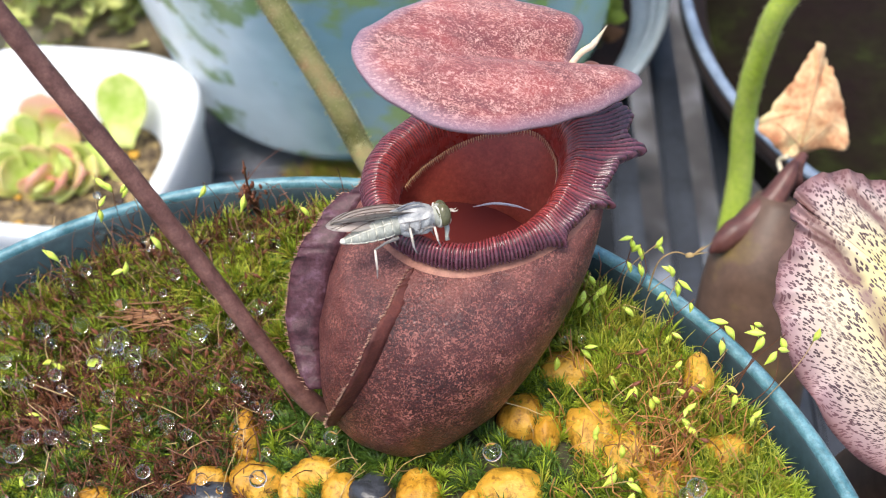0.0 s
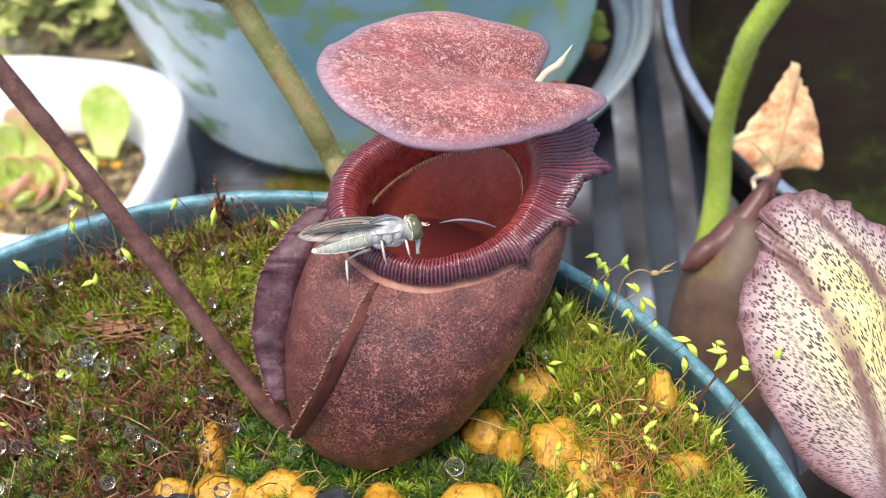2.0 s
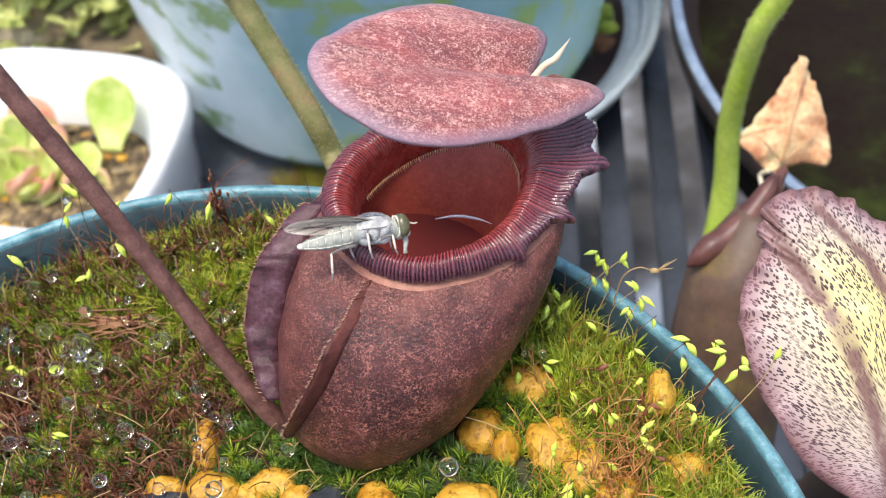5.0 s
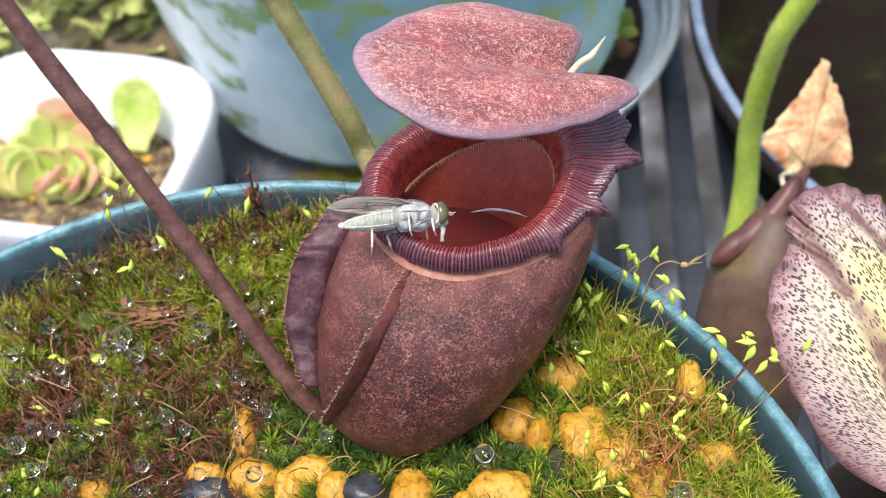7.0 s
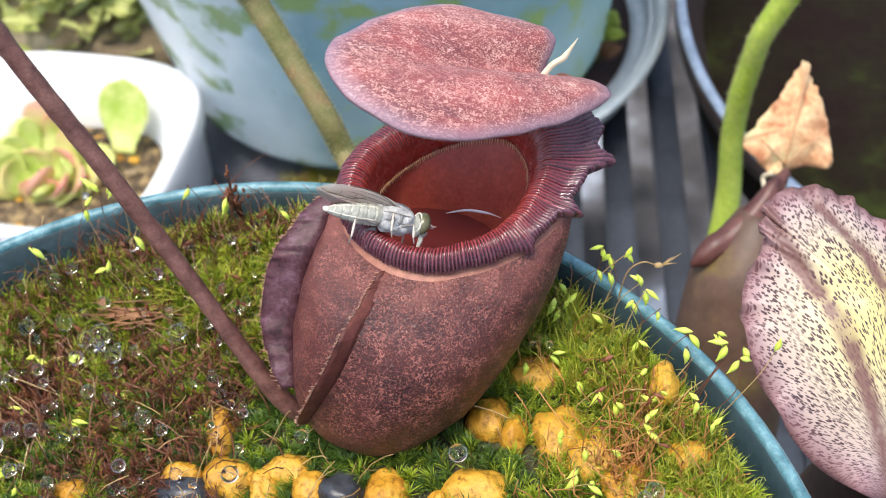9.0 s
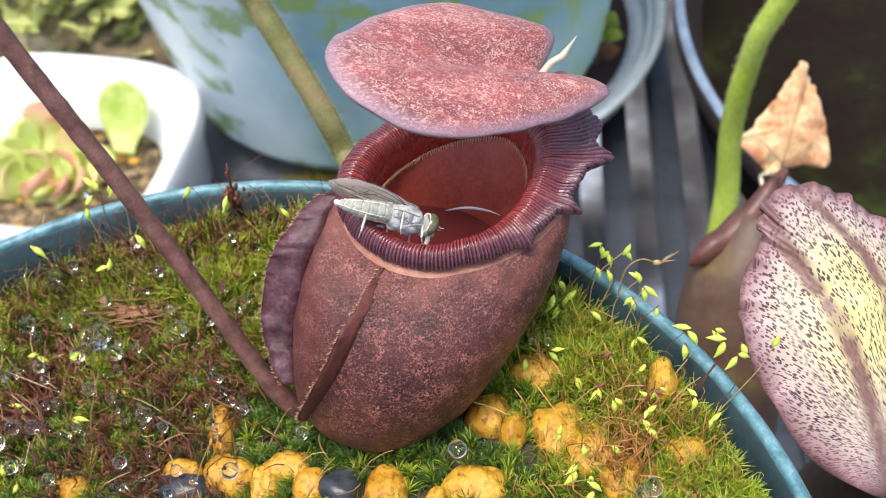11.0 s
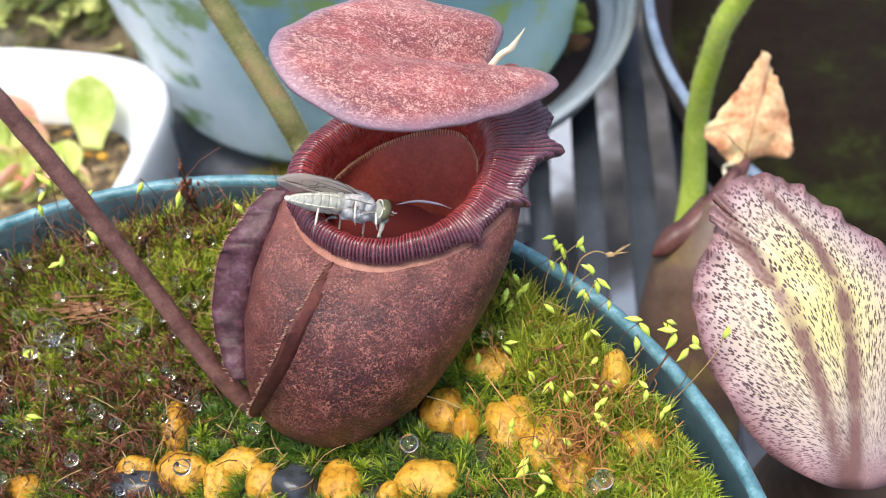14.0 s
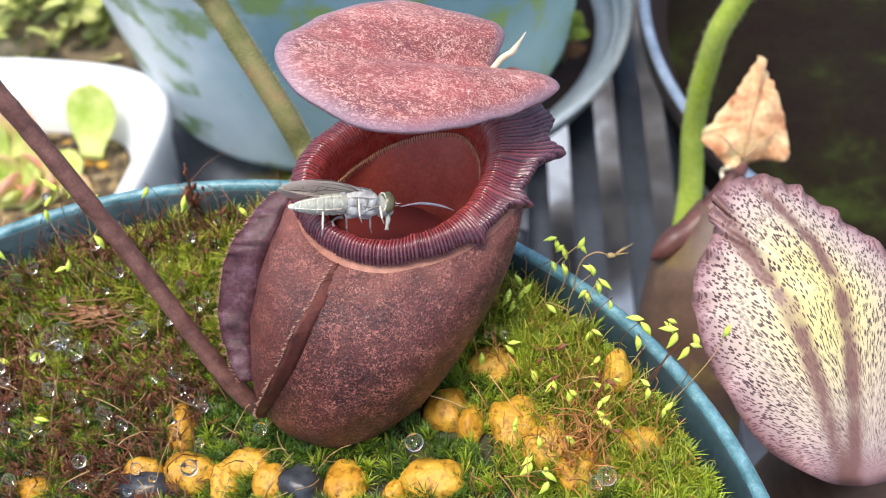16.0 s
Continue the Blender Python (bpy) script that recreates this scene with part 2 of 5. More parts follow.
paint(M_stone, mix(M_stone, 0.7, mix(M_stone, info.outputs["Random"], c1, (0.66, 0.37, 0.04)), c2, "MULTIPLY"))
bump(M_stone, noise_at(M_stone, vec, 0.9, 6.0), 0.9, 0.35)
M_dark = grained("wet_black_stone", [(0.3, (0.02, 0.022, 0.028)), (0.7, (0.06, 0.065, 0.075))], 0.3, 0.3, 0.5, 0.12)
M_white = grained("white_plastic", [(0.3, (0.84, 0.86, 0.87)), (0.7, (0.88, 0.89, 0.9))], 0.05, 0.4, 0.5)
sheer(M_white, 0.6, (1, 1, 1), 8.0)
M_tray = grained("grey_tray", [(0.3, (0.07, 0.075, 0.09)), (0.7, (0.16, 0.165, 0.19))], 0.05, 0.35, 0.5)
M_pale = material("pale_blue_plastic", (0.3, 0.45, 0.5), 0.35, 0.5)
vec = coords(M_pale)
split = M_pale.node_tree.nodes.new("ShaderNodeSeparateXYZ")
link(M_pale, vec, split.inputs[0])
# blend along x that puts the brightly lit left side into the colour
lit_side = node(M_pale, "ShaderNodeMath")
lit_side.operation = "MULTIPLY_ADD"
lit_side.inputs[1].default_value = 30.0
link(M_pale, noise_at(M_pale, vec, 0.03, 3.0), lit_side.inputs[0])
link(M_pale, split.outputs[0], lit_side.inputs[2])
lit_fade = node(M_pale, "ShaderNodeMapRange")
lit_fade.inputs["From Min"].default_value, lit_fade.inputs["From Max"].default_value = -36.0, 2.0
link(M_pale, lit_side.outputs[0], lit_fade.inputs["Value"])
# light on the left flank painted near-white, teal elsewhere, green algae over both
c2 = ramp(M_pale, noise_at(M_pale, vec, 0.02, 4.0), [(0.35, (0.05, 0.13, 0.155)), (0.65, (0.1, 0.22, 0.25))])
c1 = mix(M_pale, lit_fade.outputs[0], (0.84, 0.94, 0.97), c2)
c1 = mix(M_pale, ramp(M_pale, noise_at(M_pale, vec, 0.05, 4.0, 0.55), [(0.54, (0, 0, 0)), (0.62, (1, 1, 1))]), c1, (0.1, 0.18, 0.02))
paint(M_pale, c1)
sheer(M_pale, 0.85, (0.9, 1.0, 1.0), 16.0)
M_edge = grained("pale_edge", [(0.3, (0.15, 0.2, 0.28)), (0.7, (0.28, 0.35, 0.45))], 0.06, 0.4, 0.5)
M_hoop = grained("cloudy_plastic", [(0.3, (0.5, 0.6, 0.62)), (0.7, (0.7, 0.78, 0.79))], 0.06, 0.35, 0.5)
M_black = grained("black_plastic", [(0.3, (0.02, 0.023, 0.03)), (0.7, (0.05, 0.058, 0.075))], 0.05, 0.4, 0.5)
M_umber = grained("dark_brown_pot", [(0.3, (0.022, 0.014, 0.012)), (0.7, (0.05, 0.03, 0.026))], 0.03, 0.5, 0.4)
M_darksoil = grained("dark_mossy_soil", [(0.36, (0.012, 0.007, 0.006)), (0.55, (0.014, 0.012, 0.006)), (0.7, (0.03, 0.04, 0.01))], 0.05, 0.9, 0.1, 0.6)
M_floor = material("floor", (0.4, 0.4, 0.4), 0.8, 0.3)
vec = coords(M_floor)
paint(M_floor, ramp(M_floor, noise_at(M_floor, vec, 0.012, 4.0, 0.5), [(0.36, (0.05, 0.05, 0.05)), (0.47, (0.14, 0.125, 0.115)), (0.56, (0.3, 0.29, 0.29)), (0.62, (0.75, 0.78, 0.82))]))
M_stem = grained("hairy_stalk", [(0.3, (0.13, 0.14, 0.04)), (0.5, (0.22, 0.2, 0.08)), (0.7, (0.27, 0.17, 0.08))], 0.2, 0.55, 0.35, 0.05, fine=3)
M_stemhair = material("stalk_hair", (0.4, 0.4, 0.2), 0.6)
M_blade = grained("olive_blade", [(0.3, (0.2, 0.23, 0.07)), (0.7, (0.36, 0.36, 0.15))], 0.15, 0.5, 0.4, 0.05)
M_bright = grained("bright_stem", [(0.3, (0.36, 0.5, 0.045)), (0.7, (0.55, 0.66, 0.13))], 0.12, 0.5, 0.4, 0.05)
M_brown = grained("brown_pitcher", [(0.3, (0.065, 0.036, 0.022)), (0.55, (0.125, 0.074, 0.05)), (0.7, (0.19, 0.135, 0.045))], 0.06, 0.5, 0.4, 0.05)
M_collar = grained("dark_collar", [(0.3, (0.06, 0.02, 0.018)), (0.7, (0.17, 0.07, 0.055))], 0.15, 0.4, 0.4)
M_dry = grained("dry_leaf", [(0.3, (0.42, 0.15, 0.07)), (0.44, (0.62, 0.34, 0.17)), (0.56, (0.68, 0.46, 0.25)), (0.68, (0.68, 0.6, 0.3))], 0.17, 0.65, 0.3, 0.12, fine=1.2)
M_vein = grained("leaf_vein", [(0.3, (0.5, 0.28, 0.14)), (0.7, (0.6, 0.36, 0.18))], 0.2, 0.65)
M_rosette = material("rosette_leaf", (0.5, 0.6, 0.15), 0.45, 0.4)
at = M_rosette.node_tree.nodes.new("ShaderNodeAttribute")
at.attribute_name = "margin"
info = M_rosette.node_tree.nodes.new("ShaderNodeObjectInfo")
vec = coords(M_rosette)
c1 = mix(M_rosette, ramp(M_rosette, noise_at(M_rosette, vec, 0.12, 3.0), [(0.35, (0, 0, 0)), (0.65, (1, 1, 1))]), (0.36, 0.5, 0.07), (0.66, 0.7, 0.26))
c2 = mix(M_rosette, info.outputs["Random"], (0.62, 0.2, 0.17), (0.7, 0.42, 0.3))
paint(M_rosette, mix(M_rosette, ramp(M_rosette, at.outputs["Fac"], [(0.15, (0, 0, 0)), (0.9, (0.95, 0.95, 0.95))]), c1, c2))
sheer(M_rosette, 0.15, (1.0, 0.9, 0.3), 0.6)
M_gravel = grained("gravel", [(0.35, (0.03, 0.02, 0.012)), (0.5, (0.12, 0.085, 0.05)), (0.66, (0.4, 0.29, 0.13))], 0.3, 0.7, 0.3, 0.3)
M_back = leafy("garden_leaf", (0.34, 0.4, 0.08), (0.66, 0.68, 0.28), 0.03, 0.5, 0)
M_bark = grained("leaf_litter", [(0.3, (0.08, 0.055, 0.03)), (0.55, (0.28, 0.21, 0.12)), (0.7, (0.5, 0.42, 0.28))], 0.04, 0.8)

# cream lid with dark dashes and a purple margin
M_spot = material("spotted_lid", (0.75, 0.7, 0.5), 0.42, 0.4)
fan, away = M_spot.node_tree.nodes.new("ShaderNodeAttribute"), M_spot.node_tree.nodes.new("ShaderNodeAttribute")
fan.attribute_name, away.attribute_name = "fan", "away"
join = M_spot.node_tree.nodes.new("ShaderNodeCombineXYZ")
link(M_spot, fan.outputs["Fac"], join.inputs[0])
link(M_spot, away.outputs["Fac"], join.inputs[1])
vec = join.outputs[0]
at = M_spot.node_tree.nodes.new("ShaderNodeAttribute")
at.attribute_name = "margin"
at2 = M_spot.node_tree.nodes.new("ShaderNodeAttribute")
at2.attribute_name = "rib"
c1 = ramp(M_spot, at.outputs["Fac"], [(0.25, (0.62, 0.53, 0.23)), (0.6, (0.56, 0.46, 0.34)), (0.9, (0.44, 0.32, 0.31))])
vor = node(M_spot, "ShaderNodeTexVoronoi", Scale=1.0, Randomness=1.0)
link(M_spot, vec, vor.inputs["Vector"])
wob = noise_at(M_spot, vec, 1.3, 2.0)
sub = node(M_spot, "ShaderNodeMath")
sub.operation = "MULTIPLY_ADD"
sub.inputs[1].default_value = 0.55
link(M_spot, wob, sub.inputs[0])
edge_in = node(M_spot, "ShaderNodeMath")
edge_in.operation = "MULTIPLY_ADD"
edge_in.inputs[1].default_value = -0.16
link(M_spot, at.outputs["Fac"], edge_in.inputs[0])
link(M_spot, vor.outputs["Distance"], edge_in.inputs[2])
link(M_spot, edge_in.outputs[0], sub.inputs[2])
spots = ramp(M_spot, sub.outputs[0], [(0.59, (1, 1, 1)), (0.65, (0, 0, 0))])
vor = node(M_spot, "ShaderNodeTexVoronoi", Scale=1.3, Randomness=1.0)
link(M_spot, vec, vor.inputs["Vector"])
close = node(M_spot, "ShaderNodeMath")
close.operation = "MULTIPLY_ADD"
close.inputs[1].default_value = 0.5
link(M_spot, wob, close.inputs[0])
link(M_spot, vor.outputs["Distance"], close.inputs[2])
fine_spots = ramp(M_spot, close.outputs[0], [(0.64, (1, 1, 1)), (0.71, (0, 0, 0))])
spots = mix(M_spot, ramp(M_spot, at.outputs["Fac"], [(0.5, (0, 0, 0)), (0.72, (1, 1, 1))]), spots, fine_spots)
c1 = mix(M_spot, spots, c1, (0.06, 0.03, 0.035))
c1 = mix(M_spot, ramp(M_spot, at.outputs["Fac"], [(0.82, (0, 0, 0)), (1.0, (0.8, 0.8, 0.8))]), c1, (0.24, 0.11, 0.12))
c1 = mix(M_spot, ramp(M_spot, at2.outputs["Fac"], [(0.1, (0, 0, 0)), (0.65, (0.92, 0.92, 0.92))]), c1, (0.16, 0.075, 0.065))
paint(M_spot, c1)
bump(M_spot, noise_at(M_spot, vec, 1.5, 3.0), 0.5, 0.1)

# clear water
M_water = material("water_drop", (1, 1, 1), 0.0, 0.5)
b = M_water.node_tree.nodes["Principled BSDF"]
b.inputs["Transmission Weight"].default_value = 1.0
b.inputs["IOR"].default_value = 1.33

# fly
M_fly = grained("fly_fur", [(0.3, (0.2, 0.21, 0.22)), (0.55, (0.46, 0.46, 0.45)), (0.7, (0.66, 0.65, 0.62))], 0.8, 0.65, 0.3, 0.05, fine=8)
M_stripe = grained("fly_stripe", [(0.3, (0.1, 0.11, 0.13)), (0.7, (0.2, 0.21, 0.24))], 1.0, 0.6, 0.3, 0.04, fine=8)
M_belly = grained("fly_belly", [(0.3, (0.24, 0.25, 0.21)), (0.7, (0.5, 0.5, 0.43))], 0.7, 0.6, 0.3, 0.05, fine=8)
M_cream = grained("fly_cream", [(0.3, (0.6, 0.57, 0.47)), (0.7, (0.8, 0.77, 0.66))], 0.9, 0.6, 0.3, 0.03, fine=8)
M_eye = grained("fly_eye", [(0.3, (0.075, 0.072, 0.035)), (0.7, (0.14, 0.135, 0.07))], 0.5, 0.25, 0.5)
M_leg = grained("fly_leg", [(0.3, (0.5, 0.42, 0.34)), (0.7, (0.78, 0.7, 0.6))], 0.4, 0.5, 0.3)
M_shin = grained("fly_shin", [(0.3, (0.13, 0.12, 0.11)), (0.7, (0.26, 0.24, 0.23))], 0.6, 0.5, 0.3)
M_vane = material("fly_wing", (0.5, 0.44, 0.38), 0.3, 0.8)
M_vane.node_tree.nodes["Principled BSDF"].inputs["Alpha"].default_value = 0.48
M_veins = material("fly_veins", (0.06, 0.04, 0.03), 0.5)


def carry(ob, name, values):
    """Stores a number for each vertex."""
    layer = ob.data.attributes.new(name, "FLOAT", "POINT")
    layer.data.foreach_set("value", [float(v) for v in values])


# ---- ground, bench and pots ----
bm = bmesh.new()
bmesh.ops.create_grid(bm, x_segments=2, y_segments=2, size=40)
for q in bm.verts:
    q.co.z = -0.42
tagged(part("ground", bm, M_floor), "patchy pale grey floor under the bench", "floor", kind="structure")

BENCH = -142.0
bench = tagged(thing("bench", "black plastic slatted plant bench", "bench"), kind="structure")
bar = bmesh.new()
bmesh.ops.create_cube(bar, size=1)
for q in bar.verts:
    q.co = Vector((q.co.x * 8.6, q.co.y * 1200, q.co.z * 6)) * MM
bmesh.ops.bevel(bar, geom=bar.edges[:], offset=0.0012, segments=2, affect="EDGES")
first = part("slat", bar, M_black, bench, smooth=False)
TURN = -1.0
for i in range(56):
    ob = first if i == 0 else new("slat", first.data)
    ob.parent = bench
    ob.rotation_euler.z = radians(TURN)
    ob.location = Vector((math.cos(radians(TURN)), math.sin(radians(TURN)), 0)) * (-416 + 15.82 * i) * MM + V(0, 160, BENCH - 3)
for y in (-250, 60, 330, 640):
    bm = bmesh.new()
    bmesh.ops.create_cube(bm, size=1)
    for q in bm.verts:
        q.co = Vector((q.co.x * 1000, q.co.y * 14 + y, q.co.z * 14 + BENCH - 13)) * MM
    part("crossbar", bm, M_black, bench, smooth=False)
for x in (-440, 440):
    for y in (-250, 640):
        bm = bmesh.new()
        tube(bm, [(x, y, -420), (x, y, BENCH - 19)], [14, 14], 12)
        part("leg", bm, M_black, bench)

POT_C, POT_R, POT_Z, SLOPE = (-10.8, -37.5), 80.2, 2.0, 0.1


def pot(label, mat, rim_mat, centre, r, top, bottom, taper=0.78, lip=2.2, band=9.0, soil=None, depth=12.0, oval=1.0, edge=1.0):
    """A moulded pot with a rim band, a scuffed edge and, where asked, its soil."""
    p = thing("plant_pot", label, "plant pot", (centre[0], centre[1], bottom))
    h = top - bottom
    rb = r * taper
    w = 1.6
    shell = [(rb * 0.5, 0.0), (rb - 2, 0.0), (rb, 1.5), (rb + (r - rb - lip) * 0.5, h * 0.5), (r - lip, h - band), (r - 0.4, h - band + 0.6), (r, h - band + 1.2), (r, h - 1.2),
             (r - 1.0, h - 0.9), (r - 2.0, h - 1.2), (r - lip - w, h - band), (rb + (r - rb - lip) * 0.5 - w, h * 0.5), (rb - w, 3.0), (rb * 0.5, 3.0)]
    ring = [(r - 2.2 * edge, h - 1.4), (r + 0.15, h - 1.4), (r + 0.2, h - 0.6), (r - 0.3, h - 0.1), (r - 1.0 * edge, h), (r - 1.7 * edge, h - 0.1), (r - 2.25 * edge, h - 0.6)]
    for name, prof, m in (("shell", shell, mat), ("rim", ring, rim_mat)):
        bm = bmesh.new()
        turned(bm, prof if name == "shell" else prof + [prof[0]], 128, (0, 0), (lambda a: 0.004 * math.sin(2 * a + 0.6) + 0.002 * math.sin(5 * a)), (name == "shell",) * 2)
        for q in bm.verts:
            q.co.y *= oval
        part(name, bm, m, p)
    if soil:
        bm = bmesh.new()
        turned(bm, [(0.5, h - depth - 15), (r - lip - 4.5, h - depth - 15), (r - lip - 3.3, h - depth), ((r - lip) * 0.5, h - depth + 1), (0.5, h - depth + 1)], 64)
        for q in bm.verts:
            q.co.y *= oval
            q.co.z += 1.5 * MM * noise.noise(q.co * 60)
        part("soil", bm, soil, p)
    return p


pot("teal plastic pot filled with moss and ochre stones", M_pot, M_potrim, POT_C, POT_R, POT_Z, BENCH, edge=0.75)
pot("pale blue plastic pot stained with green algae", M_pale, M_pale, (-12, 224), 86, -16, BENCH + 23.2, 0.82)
pot("dark brown pot with a pale blue rim and mossy soil", M_umber, M_edge, (191.5, 190), 115, -96, BENCH, soil=M_darksoil, depth=15, edge=1.25)
white_pot = thing("plant_pot", "rounded square white plastic pot holding a fleshy rosette plant", "plant pot", (-104.5, 154, BENCH))
H = -98 - BENCH


def squarish(n):
    """How far a rounded square lies outside its circle, by direction."""
    return lambda a: (abs(math.cos(a)) ** n + abs(math.sin(a)) ** n) ** (-1 / n) - 1


for name, prof, m, n in (("shell", [(20, 0), (35, 0), (36.5, 1.5), (39, H - 12), (40.6, H - 8), (41, H - 2), (40.6, H - 0.6), (39.4, H), (37.5, H - 0.6), (34, H - 4), (30, H - 11), (26, H - 19), (20, H - 30), (20, 0)], M_white, 3.4),
                         ("soil", [(0.4, H - 26), (25.5, H - 26), (25.9, H - 19.4), (14, H - 18.2), (0.4, H - 18)], M_gravel, 3.4)):
    bm = bmesh.new()
    turned(bm, prof, 112, (0, 0), squarish(n), (name != "shell",) * 2)
    for q in bm.verts:
        x, y = q.co.x, q.co.y * 0.87
        q.co.x, q.co.y = x * 0.98 + y * 0.19, y * 0.98 - x * 0.19
        if name == "soil":
            q.co.z += 1.2 * MM * noise.noise(q.co * 110)
    part(name, bm, m, white_pot)
for i in range(60):
    r, a = 24 * math.sqrt(random.random()), random.uniform(0, 6.28)
    bm = bmesh.new()
    g = random.uniform(0.8, 1.9)
    ellipsoid(bm, (r * math.cos(a), r * math.sin(a) * 0.84, H - 17.8), (g, g * 0.8, g * 0.6), 8, 6, None, 0.5, i * 3.1)
    part("gravel", bm, random.choice((M_gravel, M_stone, M_bark, M_umber)), white_pot)

# a black tray beneath the pale pot and its curved pale edge strip
tray = thing("seed_tray", "flat dark grey plastic tray under the blue pot", "tray", (-8, 222, BENCH))
bm = bmesh.new()
bmesh.ops.create_cube(bm, size=1)
for q in bm.verts:
    q.co = Vector((q.co.x * 116 - 10, q.co.y * 168, q.co.z * 12 + 6)) * MM
bmesh.ops.bevel(bm, geom=bm.edges[:], offset=0.002, segments=3, affect="EDGES")
part("tray_body", bm, M_tray, tray, smooth=False)
for i in range(4):
    bm = bmesh.new()
    tube(bm, [(-67, -82.5 + 8 * i, 12.0), (47, -82.5 + 8 * i, 12.0)], [1.1, 1.1], 8)
    part("ridge", bm, M_tray, tray)

strip = thing("pot_saucer", "pale translucent blue plastic saucer under the pot", "saucer", (8, 226, BENCH + 12.0))
for name, prof, m in (("dish", [(58, 0.2), (63, 0.2), (66, 1.5), (68.2, 9), (68.6, 10.4), (67.6, 11), (66.6, 10.4), (64.2, 3.2), (61, 2.4), (58, 2.2), (58, 0.2)], M_hoop),
                      ("dish_floor", [(0.5, 0.3), (58.1, 0.3), (58.1, 2.1), (0.5, 2.1)], M_umber),
                      ("bead", [(68.4, 8.2), (69.6, 8.8), (70, 10), (69.6, 10.9), (68.4, 11.2), (67.4, 10.9), (67.6, 9), (68.4, 8.2)], M_hoop),
                      ("ledge", [(63.6, 5.6), (64.6, 5.4), (65.4, 6.4), (64.6, 7.2), (63.6, 6.8), (63.6, 5.6)], M_hoop)):
    bm = bmesh.new()
    turned(bm, prof, 128, (0, 0), lambda a: 0.004 * math.sin(3 * a), (name == "dish_floor",) * 2)
    part(name, bm, m, strip)

# ---- moss bed ----
STONES = [(-12.1, 1.7, 2.6, 4.1), (-10.0, -5.4, 4.4, 3.8), (-16.6, -5.0, 3.2, 2.4), (-4.7, -7.9, 2.2, 4.1), (-1.6, -5.1, 3.8, 2.9), (2.1, -8.8, 2.8, 3.1), (12.3, -9.7, 3.4, 4.3), (24.7, -10.1, 4.7, 3.3), (33.3, 6.9, 4.7, 3.7), (26.1, 0.8, 3.4, 3.6), (29.6, -2.2, 2.1, 3.1), (35.3, -2.5, 4.0, 4.8), (40.0, -6.0, 4.0, 4.5), (50.1, 3.9, 2.2, 3.7), (43.8, -10.5, 3.4, 3.7), (52.1, -7.8, 3.2, 3.3), (-32.1, -6.6, 3.4, 2.4), (19.2, -11.8, 1.7, 1.8), (-49.2, -4.7, 3.2, 2.8), (31, -17.5, 3.5, 2.5), (41, -20, 4, 3), (3, -17, 4, 3), (-8, -17, 4, 3)]
DARK = [(6.2, -9.1, 3.2, 2.7), (-15.8, -7.8, 5.3, 3.0), (14.5, -16.5, 4, 3)]


def moss_height(x, y):
    """Height of the moss bed (mm) at a place in the pot."""
    n = noise.noise(Vector((x * 0.05, y * 0.05, 0.3))) * 1.4 + noise.noise(Vector((x * 0.16, y * 0.16, 4))) * 0.6
    gap = POT_R - math.hypot(x - POT_C[0], y - POT_C[1])
    return -5.2 + SLOPE * x + 0.7 * n + 1.0 * smoothstep(12, 32, y) - 3.2 * smoothstep(16, 4, gap) * smoothstep(12, 40, x)


bm = bmesh.new()
rings = []
for i in range(40):
    r = 0.5 + (POT_R - 4.4) * i / 39
    rings.append([V(POT_C[0] + r * math.cos(a), POT_C[1] + r * math.sin(a), moss_height(POT_C[0] + r * math.cos(a), POT_C[1] + r * math.sin(a))) for a in (2 * math.pi * k / 120 for k in range(120))])
rings.append([V(POT_C[0], POT_C[1], p.z / MM - 15) + (p - V(POT_C[0], POT_C[1], p.z / MM)) * 0.965 for p in rings[-1]])
rings.append([V(POT_C[0], POT_C[1], -24) + (p - V(POT_C[0], POT_C[1], -24)) * 0.01 for p in rings[-1]])
skin(bm, rings)
tagged(part("moss_bed", bm, M_soil), "damp dark moss bed in the teal pot", "soil", kind="structure")

# ---- the pitcher ----
pitcher = thing("pitcher_plant", "dark red mottled pitcher with glossy ribbed lip and broad lid", "pitcher plant")
MOUTH = (23.0, 20.5)
# rim of the mouth by direction: degrees, radius of the toothed edge, of the crest and of the outer edge, depth of the toothed edge, rise
RIM = [(-180, 10.7, 13.2, 15.4, 3.2, 0.0), (-163, 11.0, 13.3, 15.2, 2.8, 0.0), (-145, 11.4, 13.2, 14.9, 2.2, 0.0), (-125, 11.5, 13.0, 14.6, 1.8, 0.0), (-110, 11.1, 12.8, 14.4, 1.7, 0.0), (-97, 10.5, 12.3, 14.1, 1.7, 0.0), (-83, 9.8, 11.7, 13.5, 1.7, 0.0),
       (-68, 9.4, 11.5, 13.5, 1.8, 0.0), (-50, 9.0, 11.4, 13.8, 2.0, 0.1), (-37, 9.0, 11.6, 14.2, 2.2, 0.2), (-20, 9.0, 11.8, 15.0, 2.5, 0.5), (-8, 9.3, 12.3, 16.2, 2.8, 0.8), (8, 9.9, 13.3, 18.4, 3.2, 1.2), (27, 10.8, 14.5, 21.0, 3.6, 1.6),
       (50, 11.4, 14.8, 19.2, 3.8, 2.2), (75, 10.4, 13.0, 16.0, 3.8, 1.5), (100, 9.7, 12.1, 14.6, 3.7, 0.6), (130, 9.4, 11.9, 14.3, 3.6, 0.1), (150, 9.8, 12.4, 14.9, 3.6, 0.0), (167, 10.4, 12.9, 15.3, 3.4, 0.0)]
FANGS = [(8, 3.4, 3.2), (-19, 2.8, 2.5), (-48, 3.4, 1.3), (22, 3.0, 0.9), (36, 4.0, 1.0)]
TOP = 24.0
BASE = (5.5, 1.0, -5.0)


def mouth(a):
    return periodic(RIM, math.degrees(a))


